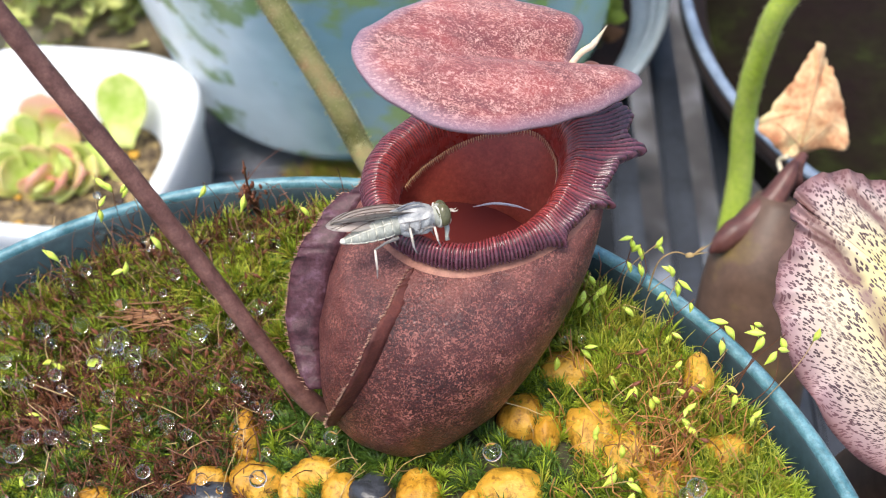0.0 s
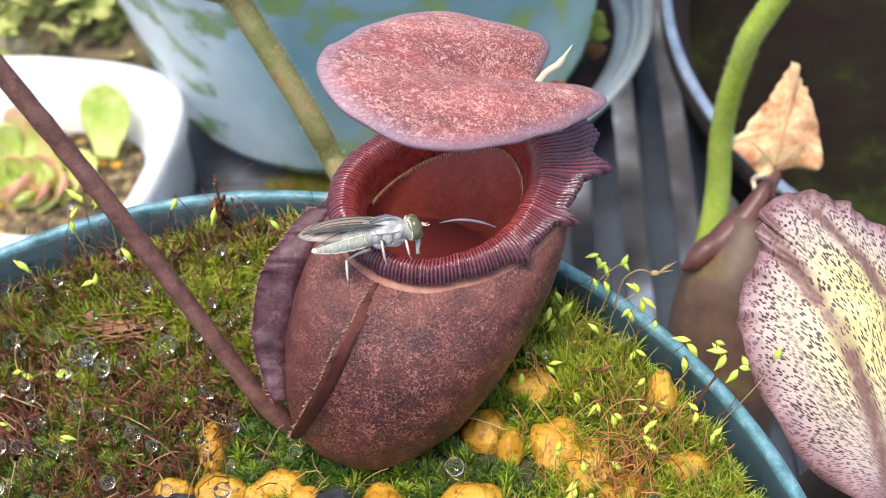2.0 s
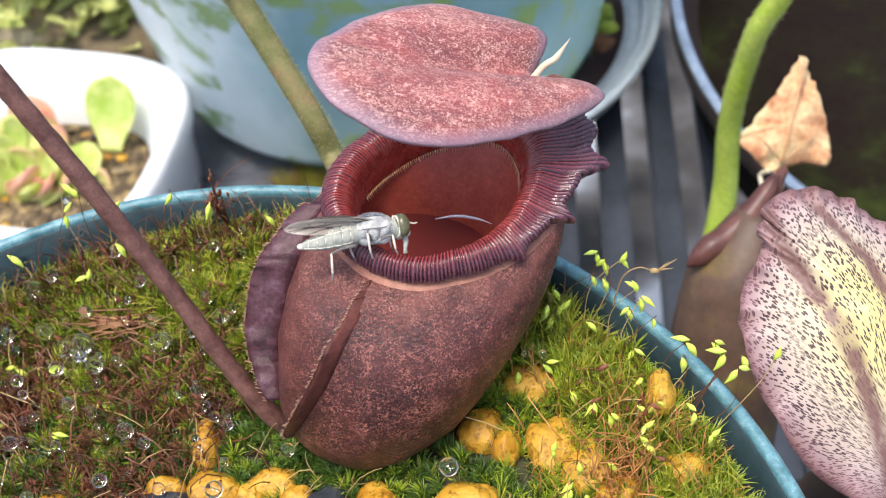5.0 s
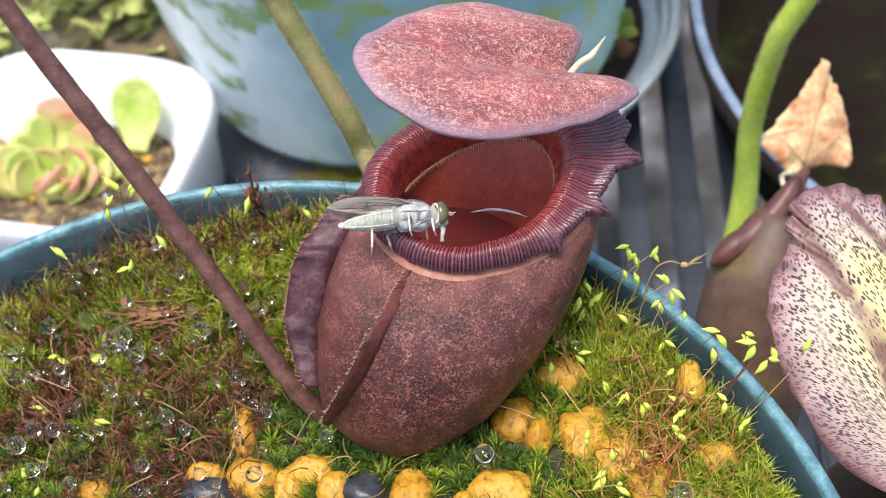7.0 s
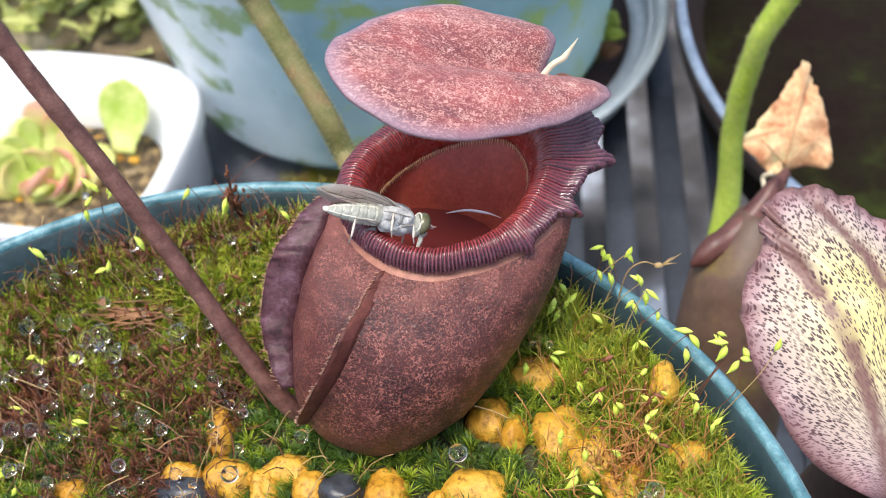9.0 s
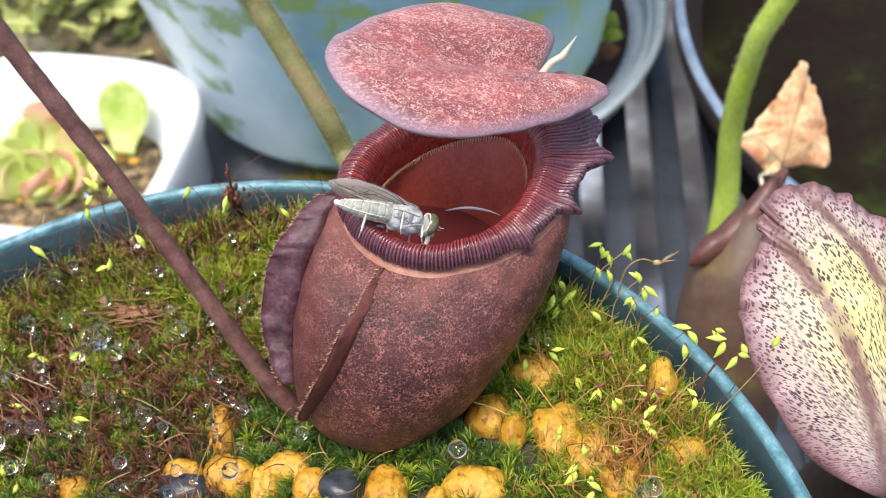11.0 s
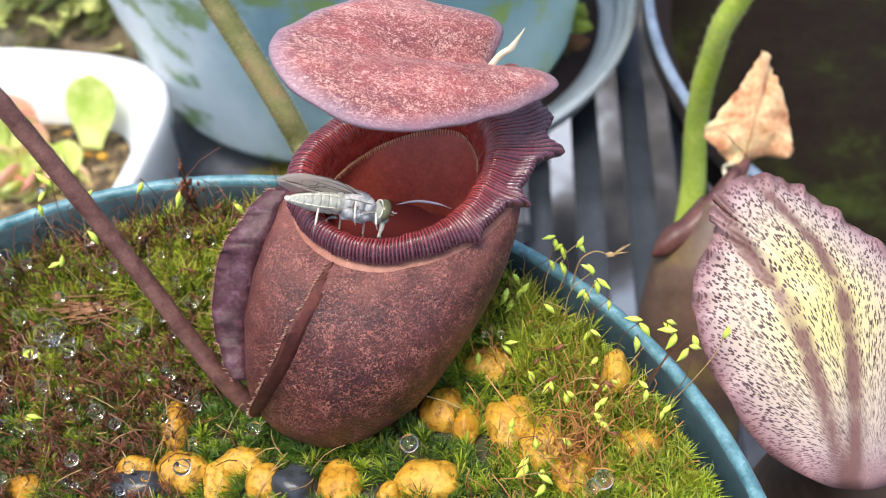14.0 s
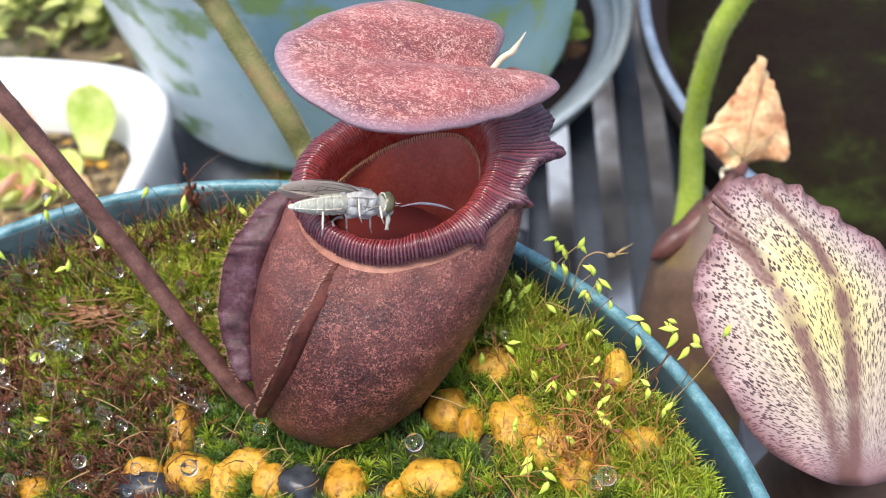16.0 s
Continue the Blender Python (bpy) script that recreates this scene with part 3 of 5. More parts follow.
AXIS = spline([BASE, (9.0, 3.0, 0.5), (15.3, 7.6, 8.5), (20.6, 13.6, 17.0), (MOUTH[0], MOUTH[1], TOP)], 101)
BODY_R = [(0.0, 3.5), (0.05, 5.7), (0.12, 7.9), (0.25, 10.5), (0.4, 12.8), (0.55, 13.6), (0.7, 13.8), (0.85, 13.6), (1.0, 13.2)]


def turned_by(a, centre):
    return (math.degrees(a) - centre + 180) % 360 - 180


def body_point(u, a, inset=0.0):
    """A point of the pitcher's wall (mm): u from the base to the mouth, a round it."""
    c = Vector(AXIS[int(round(u * 100))])
    axis = Vector((0.5, 0.4, 0.77)).normalized().lerp(Vector((0, 0, 1)), smoothstep(0.45, 1.0, u)).normalized()
    e1 = Vector((1, 0, 0)) - axis * axis.x
    e1.normalize()
    e2 = axis.cross(e1)
    r = float(np.interp(u, [q[0] for q in BODY_R], [q[1] for q in BODY_R]))
    outer, rise = float(mouth(a)[2]), float(mouth(a)[4])
    k = smoothstep(0.5, 1.0, u)
    neck = 1.0 * math.exp(-((u - 0.955) / 0.03) ** 2)
    r = r * (1 - k) + (min(outer, 16.5) - 1.7) * k - inset - neck
    r += 1.5 * math.exp(-(turned_by(a, -8) / 45) ** 2) * smoothstep(0.5, 0.8, u) * (1 - 0.6 * smoothstep(0.9, 1.0, u))
    r += 2.0 * math.exp(-(turned_by(a, 176) / 55) ** 2) * smoothstep(0.25, 0.6, u) * (1 - smoothstep(0.85, 1.0, u))
    r += 0.25 * noise.noise(Vector((math.cos(a) * 2, math.sin(a) * 2, u * 6)))
    return c + e1 * (r * math.cos(a)) + e2 * (r * math.sin(a)) + Vector((0, 0, rise * k))


SIDES = 120
ANG = [2 * math.pi * k / SIDES for k in range(SIDES)]
bm = bmesh.new()
us = [0, 0.02, 0.05, 0.08, 0.12, 0.18, 0.25, 0.32, 0.4, 0.48, 0.55, 0.62, 0.7, 0.77, 0.82, 0.86, 0.9, 0.925]
skin(bm, [[body_point(u, a) * MM for a in ANG] for u in us], True, (True, False))
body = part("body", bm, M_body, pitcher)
# paler pigment towards the mouth, plus light painted along the left flank
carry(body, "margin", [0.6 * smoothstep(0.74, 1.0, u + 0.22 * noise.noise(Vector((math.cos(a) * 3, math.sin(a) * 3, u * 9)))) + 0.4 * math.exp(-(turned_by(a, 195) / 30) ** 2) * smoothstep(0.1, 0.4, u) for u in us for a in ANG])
bm = bmesh.new()
skin(bm, [[body_point(u, a, 0.0 if u < 0.99 else 0.3) * MM for a in ANG] for u in (0.925, 0.935, 0.95, 0.97, 0.99, 1.0)], True, (False, False))
part("neck", bm, M_neck, pitcher, "tan band under the lip")


def throat(u, a):
    """A point of the inner wall (mm), that hangs from the lip's toothed edge."""
    inner, crest, outer, deep_in, rise = (float(v) for v in mouth(a))
    top = Vector((MOUTH[0] + (inner + 0.25) * math.cos(a), MOUTH[1] + (inner + 0.25) * math.sin(a), TOP + rise - deep_in - 0.1))
    return body_point(u * 0.88, a, 1.6).lerp(top, smoothstep(0.62, 1.0, u))


bm = bmesh.new()
skin(bm, [[throat(u, a) * MM for a in ANG] for u in (1.0, 0.97, 0.93, 0.88, 0.82, 0.75, 0.66, 0.55, 0.4, 0.25, 0.12)], True, (False, True))
part("inner_wall", bm, M_inside, pitcher, "deep red smooth inner wall")
bm = bmesh.new()
u_f = 0.66
skin(bm, [[(Vector(AXIS[66]) + (body_point(u_f, a, 0.9) - Vector(AXIS[66])) * k) * MM for a in ANG[::3]] for k in (1.0, 0.6, 0.02)], True, (False, True))
for q in bm.verts:
    q.co.z = 0.0158
part("fluid", bm, M_fluid, pitcher, "dark red pool of digestive fluid")
# highlight on the fluid's surface, modelled as a thin white strand
bm = bmesh.new()
p = spline([(21.6, 20.2, 18.6), (24.4, 20.3, 18.9), (27.2, 19.5, 19.1), (29.0, 18.5, 19.2)], 20)
tube(bm, p, [0.04 + 0.15 * math.sin(math.pi * min(1, i / 17)) for i in range(20)], 6)
part("glint", bm, M_glint, pitcher, "thin white strand standing in for a glint on the fluid")

# ribbed lip
RIBS, STEP, CROSS = 176, 5, 24
bm = bmesh.new()
rows, tag_across, tag_groove = [], [], []
for k in range(RIBS * STEP):
    a = 2 * math.pi * k / (RIBS * STEP)
    a += 0.011 * noise.noise(Vector((30 * math.cos(a), 30 * math.sin(a), 1.0)))
    inner, crest, outer, deep_in, rise = (float(v) for v in mouth(a))
    drop = 0.0
    for at_, wide, far in FANGS:
        g = max(0.0, 1 - abs(turned_by(a, at_)) / (2.0 * wide)) ** 1.4
        outer += far * g
        drop += 0.35 * far * g
    flare = smoothstep(-70, -15, turned_by(a, 0)) * (1 - smoothstep(60, 100, turned_by(a, 0)))
    h = 1.5 + 0.35 * smoothstep(14.4, 15.4, outer) * (1 - flare)
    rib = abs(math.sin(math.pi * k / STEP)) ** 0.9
    wi, wo = crest - inner, outer - crest
    cut = [(inner + 0.1, -deep_in - 0.3), (inner, -deep_in * 0.8), (inner + 0.16 * wi, -deep_in * 0.3), (inner + 0.42 * wi, 0.45 * h), (crest - 0.2 * wi, 0.92 * h), (crest + 0.12 * wo, h - 0.5 * flare),
           (crest + 0.55 * wo, h * 0.8 - 1.0 * flare), (crest + 0.88 * wo, h * 0.3 - 0.1 * flare - 0.5 * drop), (outer, -0.35 + 0.5 * flare - drop), (outer - 0.1, -0.9 + 0.3 * flare - drop), (outer - 0.9, -1.3 - 0.4 * drop)]
    cut = spline(cut, CROSS + 1)
    ring = []
    for i in range(CROSS + 1):
        s = i / CROSS
        r, z = cut[i]
        d = cut[min(i + 1, CROSS)] - cut[max(i - 1, 0)]
        d = d / max(1e-6, math.hypot(*d))
        push = (0.36 + 0.1 * noise.noise(Vector((k * 0.13, s * 2, 5)))) * (rib - 0.5) * smoothstep(0.12, 0.34, s) * (1 + 0.7 * noise.noise(Vector((50 * math.cos(a), 50 * math.sin(a), s * 3))))
        push += 0.14 * noise.noise(Vector((9 * math.cos(a), 9 * math.sin(a), s * 4 + 2)))
        r, z = r - d[1] * push, z + d[0] * push + TOP + rise
        ring.append(bm.verts.new(Vector((MOUTH[0] + r * math.cos(a), MOUTH[1] + r * math.sin(a), z)) * MM))
        tag_across.append(s)
        # low between the ribs, where the colour carries painted shade
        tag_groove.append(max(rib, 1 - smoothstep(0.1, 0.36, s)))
    rows.append(ring)
for a, b in zip(rows, rows[1:] + rows[:1]):
    for i in range(CROSS):
        bm.faces.new((a[i], b[i], b[i + 1], a[i + 1]))
bm.verts.index_update()
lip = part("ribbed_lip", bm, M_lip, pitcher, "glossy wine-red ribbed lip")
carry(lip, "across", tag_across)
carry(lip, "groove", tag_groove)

# small teeth under the lip's inner edge
bm = bmesh.new()
tube(bm, [(0, 0, 0), (0.1, 0, -0.45), (0.3, 0, -0.9)], [0.1, 0.08, 0.015], 6)
first = part("tooth", bm, M_tooth, pitcher)
for i in range(84):
    a = radians(2 + 166 * i / 83)
    inner, crest, outer, deep_in, rise = (float(v) for v in mouth(a))
    ob = first if i == 0 else new("tooth", first.data)
    ob.parent = pitcher
    ob.location = V(MOUTH[0] + (inner - 0.12) * math.cos(a), MOUTH[1] + (inner - 0.12) * math.sin(a), TOP + rise - deep_in + 0.1)
    ob.rotation_euler = (random.uniform(-0.15, 0.15), random.uniform(-0.1, 0.2), a + math.pi)

# lid
ATTACH = Vector((37.3, 31.5, 34.8))
LID_U = Vector((-26.7, -10.3, 13.1)).normalized()
side = Vector((0, 0, 1)).cross(LID_U).normalized()
LID_V = side * math.cos(radians(-6)) + LID_U.cross(side) * math.sin(radians(-6))
LID_N = LID_U.cross(LID_V)
LID_OUT = [(32.2, 0.4), (32.5, 2.6), (32.0, 5.0), (30.8, 7.5), (28.1, 10.1), (25.0, 12.3), (21.3, 13.5), (16.9, 13.5), (11.2, 12.7), (5.8, 11.2), (0.1, 9.4), (-3.9, 7.4), (-5.5, 6.0), (-5.6, 3.6), (-3.7, 1.9), (-1.0, 1.3), (1.2, 0.6), (0.9, -0.4), (-0.6, -2.8), (-0.8, -4.9), (-0.2, -6.5), (2.3, -7.6), (6.2, -8.6), (10.5, -9.6), (15.9, -9.2), (22.8, -6.6), (28.1, -3.6), (30.7, -1.7)]


def lid_point(u, v, off=0.0, s=0.0):
    z = 1.1 - 0.006 * (v - 1) ** 2 - 0.003 * (u - 14) ** 2 - 0.25 * smoothstep(0, 10, v)
    z -= 2.5 * math.exp(-((v - 0.7 - 0.06 * (u - 2)) / 2.2) ** 2) * smoothstep(31, 6, u)
    z += 1.1 * math.exp(-((v - 6.6) / 3.2) ** 2) * smoothstep(30, 4, u) + 0.8 * math.exp(-((v + 4.0) / 2.6) ** 2) * smoothstep(28, 4, u)
    z += 0.3 * noise.noise(Vector((u * 0.16, v * 0.16, 2.2))) + 0.14 * noise.noise(Vector((u * 0.5, v * 0.9, 7.0)))
    z -= (0.8 + 0.15 * math.sin(u * 0.8 + v * 0.5)) * max(0.0, (s - 0.78) / 0.22) ** 2
    return ATTACH + LID_U * u + LID_V * v + LID_N * (z + off)


def lid_ring(s, n=120):
    o = spline(LID_OUT, n, True)
    c = np.array((14.0, 1.5))
    return c + (o - c) * s


bm = bmesh.new()
steps = (0.02, 0.12, 0.2, 0.28, 0.36, 0.44, 0.52, 0.6, 0.68, 0.75, 0.81, 0.86, 0.9, 0.94, 0.97, 1.0)
low = (0.995, 0.9, 0.6, 0.3, 0.02)
skin(bm, [[lid_point(*q, 0.0, s) * MM for q in lid_ring(s * 0.992)] for s in steps] + [[lid_point(*q, -0.5, s) * MM for q in lid_ring(s * 0.992)] for s in low])
bmesh.ops.recalc_face_normals(bm, faces=bm.faces[:])
lid = part("lid", bm, M_lid, pitcher, "broad mottled pink-brown lid")
carry(lid, "margin", [max(0, (s - 0.8) / 0.2) for s in steps + low for _ in range(120)])
bm = bmesh.new()
tube(bm, spline([(35.0, 30.0, 33.4), (36.4, 30.8, 34.6), (37.7, 31.2, 35.2), (38.2, 31.4, 35.7), (38.9, 31.7, 36.6), (39.7, 31.9, 37.9)], 24), [0.42 if i < 13 else 0.42 - 0.038 * (i - 13) for i in range(24)], 10)
part("spur", bm, M_spur, pitcher, "pale pointed spur")
bm = bmesh.new()
tube(bm, spline([(38.6, 32.0, 25), (38.4, 32.4, 29), (37.6, 31.6, 31.2), (36.2, 30.4, 32.2)], 14), [1.6 - 0.085 * i for i in range(14)], 12)
part("neck_stalk", bm, M_neck, pitcher)

# two fringed wings down the front


def wing(path, reach, toward, mat, label, frill, ends=(0.08, 0.86)):
    """A thin wavy flange along path (u, degrees), that stands out by reach (mm) in the direction toward."""
    n = 70
    pts = spline(path, n)
    edge = []
    rows_a, rows_b = [], []
    for i, (u, d) in enumerate(pts):
        a = radians(d)
        q = body_point(min(1, max(0, u)), a, 0.3)
        out = (q - Vector(AXIS[int(round(min(1, max(0, u)) * 100))])).normalized()
        way = (out * 0.6 + Vector(toward).normalized() * 0.8).normalized()
        f = i / (n - 1)
        r = reach * math.sin(math.pi * (ends[0] + ends[1] * f)) ** 0.6
        wave = 2.2 * frill * noise.noise(Vector((i * 0.33, reach, 3.0))) + 1.2 * frill * noise.noise(Vector((i * 0.9, reach, 8.0)))
        along = out.cross(way).normalized()
        cross = Vector((0.3, -0.8, 0.55))
        ring = []
        for j, s in enumerate((0, 0.35, 0.7, 1.0)):
            ring.append(q + way * (r * s) + cross * (wave * s * s))
        rows_a.append([p * MM for p in ring])
        th = cross * -0.28
        rows_b.append([(p + th) * MM for p in ring])
        edge.append((ring[-1], way))
    bm = bmesh.new()
    skin(bm, [ra + rb[::-1] for ra, rb in zip(rows_a, rows_b)])
    bmesh.ops.recalc_face_normals(bm, faces=bm.faces[:])
    w = part("wing", bm, mat, pitcher, label)
    bm = bmesh.new()
    for i, (p, way) in enumerate(edge):
        for j in range(2):
            if random.random() < 0.75:
                o = p + (edge[min(i + 1, len(edge) - 1)][0] - p) * (j * 0.5)
                tip = o + way * random.uniform(0.2, 0.55) + Vector((random.uniform(-0.15, 0.15), random.uniform(-0.15, 0.15), random.uniform(0.0, 0.2)))
                tube(bm, [o, tip], [0.1, 0.03], 4)
    tagged(part("fringe", bm, M_hair, w), kind="stuff")


wing([(0.98, 170), (0.85, 174), (0.68, 176), (0.5, 180), (0.36, 187), (0.24, 205)], 5.4, (-1, 0.0, -0.1), M_wing, "dark purple fringed wing", 0.34)
wing([(0.915, -127), (0.83, -126), (0.68, -123), (0.52, -118), (0.39, -118), (0.26, -123), (0.1, -135)], 3.3, (-1, -0.25, 0.25), M_wing2, "red-brown fringed ridge", 0.1, (0.03, 0.9))

# tendril
bm = bmesh.new()
p = spline([(6, 4, -5), (1.5, 3.2, -4), (-2.8, 3.3, 1.8), (-10.9, 9.0, 19.6), (-18.2, 13.7, 36.6), (-24.6, 17.1, 52.2), (-30.6, 19.6, 72)], 80)
tube(bm, p, [2.1 - 0.9 * min(1, i / 34) + 0.03 * math.sin(i * 1.7) + 0.03 * math.sin(i * 4.1) for i in range(80)], 16)
part("tendril", bm, M_tendril, pitcher, "brown tendril")

# hairy stalk behind the pitcher
stalk = thing("leaf_stalk", "hairy green-brown leaf stalk rising behind the pitcher", "plant stem")
bm = bmesh.new()
p = spline([(12, 26, -6), (11, 31, 0), (2.2, 56.0, -10.1), (-1.6, 61.3, -3.0), (-6.5, 67.1, 4.7), (-11.3, 72.4, 12.0), (-12.4, 73.5, 14.2), (-14.2, 73.9, 15.9), (-18, 74.4, 16.6), (-25, 74.8, 16.6)], 110)
tube(bm, p, [2.0 + 0.1 * min(1, i / 60) + 0.3 * smoothstep(76, 89, i) - 1.6 * smoothstep(92, 109, i) for i in range(110)], 16)
part("stalk", bm, M_stem, stalk)
bm = bmesh.new()
for i in range(1500):
    k = random.uniform(25, 88)
    j = int(k)
    q = Vector(p[j] + (p[j + 1] - p[j]) * (k - j))
    d = Vector((random.gauss(0, 1), random.gauss(0, 1), random.gauss(0, 1)))
    t = Vector(p[j + 1] - p[j]).normalized()
    d = (d - t * d.dot(t)).normalized()
    r = 2.0
    tube(bm, [q + d * r, q + d * (r + random.uniform(0.35, 0.8)) + t * random.uniform(-0.2, 0.2)], [0.045, 0.02], 3)
tagged(part("hair", bm, M_stemhair, stalk, "short pale hairs"), kind="stuff")
bm = bmesh.new()
rows = []
for i in range(24):
    f = i / 23
    c = Vector((-28.3 + 24.6 * f, 75.6 + 0.7 * f, 16.2 + -1.5 * f))
    w = 7.5 * math.sin(math.pi * (0.08 + 0.86 * f)) ** 0.7
    rows.append([(c + Vector((0.5 * math.sin(i * 0.9), x * w + 3, abs(x) * 1.4 + 0.3 * math.sin(i + x * 4)))) * MM for x in (-1, -0.66, -0.33, 0, 0.33, 0.66, 1)])
skin(bm, [ra + [p - V(0, 0, 0.5) for p in ra[::-1]] for ra in rows])
part("leaf_blade", bm, M_blade, stalk, "green leaf blade")

# ---- stones ----
def stone(x, y, a, b, mat, label, group, seed, h=2.7):
    st = thing("stone", label, "stone", (x, y, -5.0 + SLOPE * x), group)
    bm = bmesh.new()
    bmesh.ops.create_icosphere(bm, subdivisions=4, radius=1.0)
    off = Vector((seed * 3.1, seed * 1.7, -seed))
    for q in bm.verts:
        p = q.co.copy()
        p *= 1 + 0.32 * noise.noise(p * 0.9 + off) + 0.1 * noise.noise(p * 2.6 + off) + 0.03 * noise.noise(p * 8 + off)
        q.co = Vector((p.x * a, p.y * b, p.z * h)) * MM
    part("pebble", bm, mat, st)


for i, (x, y, a, b) in enumerate(STONES):
    stone(x, y, a * 0.92, b * 0.9, M_stone, "rounded ochre-yellow stone half sunk in moss", "ochre stones in the pot", i + 1)
for i, (x, y, a, b) in enumerate(DARK):
    stone(x, y, a, b, M_dark, "wet black stone among the yellow ones", "black stones in the pot", i + 40)

# ---- moss ----
def in_pot(x, y, margin=6.5):
    return math.hypot(x - POT_C[0], y - POT_C[1]) < POT_R - margin


def on_stone(x, y, grow=0.85):
    return any(((x - sx) / (a * grow)) ** 2 + ((y - sy) / (b * grow)) ** 2 < 1 for sx, sy, a, b in STONES + DARK)


def under_pitcher(x, y):
    return ((x - 9) / 7.5) ** 2 + ((y - 4) / 6.0) ** 2 < 1


def blades(spots, name, mat, label, length, count, spread):
    """Star-like moss shoots at spots (x, y, z, size), one joined mesh."""
    verts, faces = [], []
    for x, y, z, size in spots:
        turn = random.uniform(0, 6.28)
        tilt = (random.gauss(0, 0.25), random.gauss(0, 0.25))
        for i in range(count):
            a = turn + i * 2.4 + random.uniform(-0.3, 0.3)
            level = i / count
            el = radians(random.uniform(*spread)) * (1 - 0.55 * level)
            r = length * size * random.uniform(0.75, 1.15)
            d = np.array((math.cos(a) * math.sin(el) + tilt[0], math.sin(a) * math.sin(el) + tilt[1], math.cos(el)))
            o = np.array((x, y, z + level * 0.9 * size))
            side = np.array((-math.sin(a), math.cos(a), 0)) * (0.048 + 0.032 * random.random()) * (0.8 + 0.3 * size)
            mid = o + d * r * 0.55 + np.array((0, 0, 0.08 * r))
            tip = o + d * r - np.array((0, 0, 0.10 * r * el))
            k = len(verts)
            verts += [o - side * 0.6, o + side * 0.6, mid + side, mid - side, tip]
            faces += [(k, k + 1, k + 2, k + 3), (k + 3, k + 2, k + 4)]
    me = bpy.data.meshes.new(name)
    me.from_pydata([tuple(np.asarray(v) * MM) for v in verts], [], faces)
    me.materials.append(mat)
    return tagged(new(name, me), label, "moss", kind="stuff")


rng = random.Random(7)
green, yellow, dead, deep = [], [], [], []
while len(green) + len(yellow) + len(deep) < 9800:
    x, y = rng.uniform(-62, 66), rng.uniform(-22, 42)
    if not in_pot(x, y, 4.4) or under_pitcher(x, y) or (on_stone(x, y, 0.8) and rng.random() < 0.88):
        continue
    patch = noise.noise(Vector((x * 0.09, y * 0.09, 9.0)))
    back = smoothstep(4, 26, y)
    left = smoothstep(-2, -14, x)
    if left and rng.random() < left * (0.42 - 0.25 * back - 1.0 * patch - 0.3 * smoothstep(6, -4, y)):
        if rng.random() < 0.75:
            dead.append((x, y, moss_height(x, y) + rng.uniform(0.2, 3.0), rng.uniform(0.7, 1.6)))
        continue
    if y < 3 and -24 < x < 34 and rng.random() < 0.5:
        continue
    clump_n = noise.noise(Vector((x * 0.33, y * 0.33, 2.0)))
    if clump_n < -0.22 and rng.random() < 0.75:
        continue
    z = moss_height(x, y) + 1.3 * clump_n + rng.uniform(-0.2, 0.7) + 1.6 * back * rng.random()
    size = rng.uniform(0.65, 1.35) * (1 + 0.45 * back) * (1 + 0.5 * clump_n)
    if rng.random() < 0.5 * smoothstep(12, 2, y) * smoothstep(36, 26, x) + 0.14:
        deep.append((x, y, z, size))
        continue
    (yellow if rng.random() < 0.1 + 0.3 * back + 0.35 * patch + 0.12 * smoothstep(26, 40, x) else green).append((x, y, z, size))
for i in range(80):
    a, r = rng.uniform(3.0, 6.6), rng.uniform(0.85, 1.35)
    x, y = 9 + 8.2 * r * math.cos(a), 3.5 + 6.6 * r * math.sin(a)
    deep.append((x, y, moss_height(x, y) + rng.uniform(0.2, 1.8), rng.uniform(0.8, 1.4)))
blades(green, "green_moss", M_moss, "star-shaped bright green moss shoots covering the bed", 1.95, 18, (14, 82))
blades(deep, "deep_moss", M_moss3, "wet deep green moss shoots between the stones, darkened for shade", 1.7, 20, (25, 88))
blades(yellow, "yellow_moss", M_moss2, "yellow-green moss shoots at the back of the bed", 2.1, 15, (8, 65))

blades(dead, "dead_moss", M_brownc, "withered red-brown moss shoots on the bed", 1.5, 9, (10, 85))


def hairs(name, label, mat, spots, high, lean, thick, category="moss stalks"):
    """Many thin bent stalks, one joined mesh."""
    bm_v, bm_f = [], []
    for x, y, s in spots:
        z = moss_height(x, y)
        h = high * s
        dx, dy = rng.gauss(0, lean) * h, rng.gauss(0, lean) * h
        bx, by = rng.gauss(0, 0.25) * h, rng.gauss(0, 0.25) * h
        pts = [np.array((x + dx * f + bx * f * (1 - f) * 2, y + dy * f + by * f * (1 - f) * 2, z + h * f * (1 - 0.25 * f))) for f in (0, 0.3, 0.6, 0.85, 1.0)]
        k = len(bm_v)
        for i, q in enumerate(pts):
            r = thick * (1.1 - 0.12 * i)
            for a in (0, 2.09, 4.19):
                bm_v.append(q + np.array((math.cos(a) * r, math.sin(a) * r, 0)))
        for i in range(4):
            for j in range(3):
                p0, p1 = k + 3 * i + j, k + 3 * i + (j + 1) % 3
                bm_f.append((p0, p1, p1 + 3, p0 + 3))
    me = bpy.data.meshes.new(name)
    me.from_pydata([tuple(v * MM) for v in bm_v], [], bm_f)
    me.materials.append(mat)
    return tagged(new(name, me), label, category, kind="stuff")


def scatter(n, x0, x1, y0, y1, keep):
    out = []
    while len(out) < n:
        x, y = rng.uniform(x0, x1), rng.uniform(y0, y1)
        if in_pot(x, y) and not under_pitcher(x, y) and rng.random() < keep(x, y):
            out.append((x, y, rng.uniform(0.5, 1.2)))
    return out


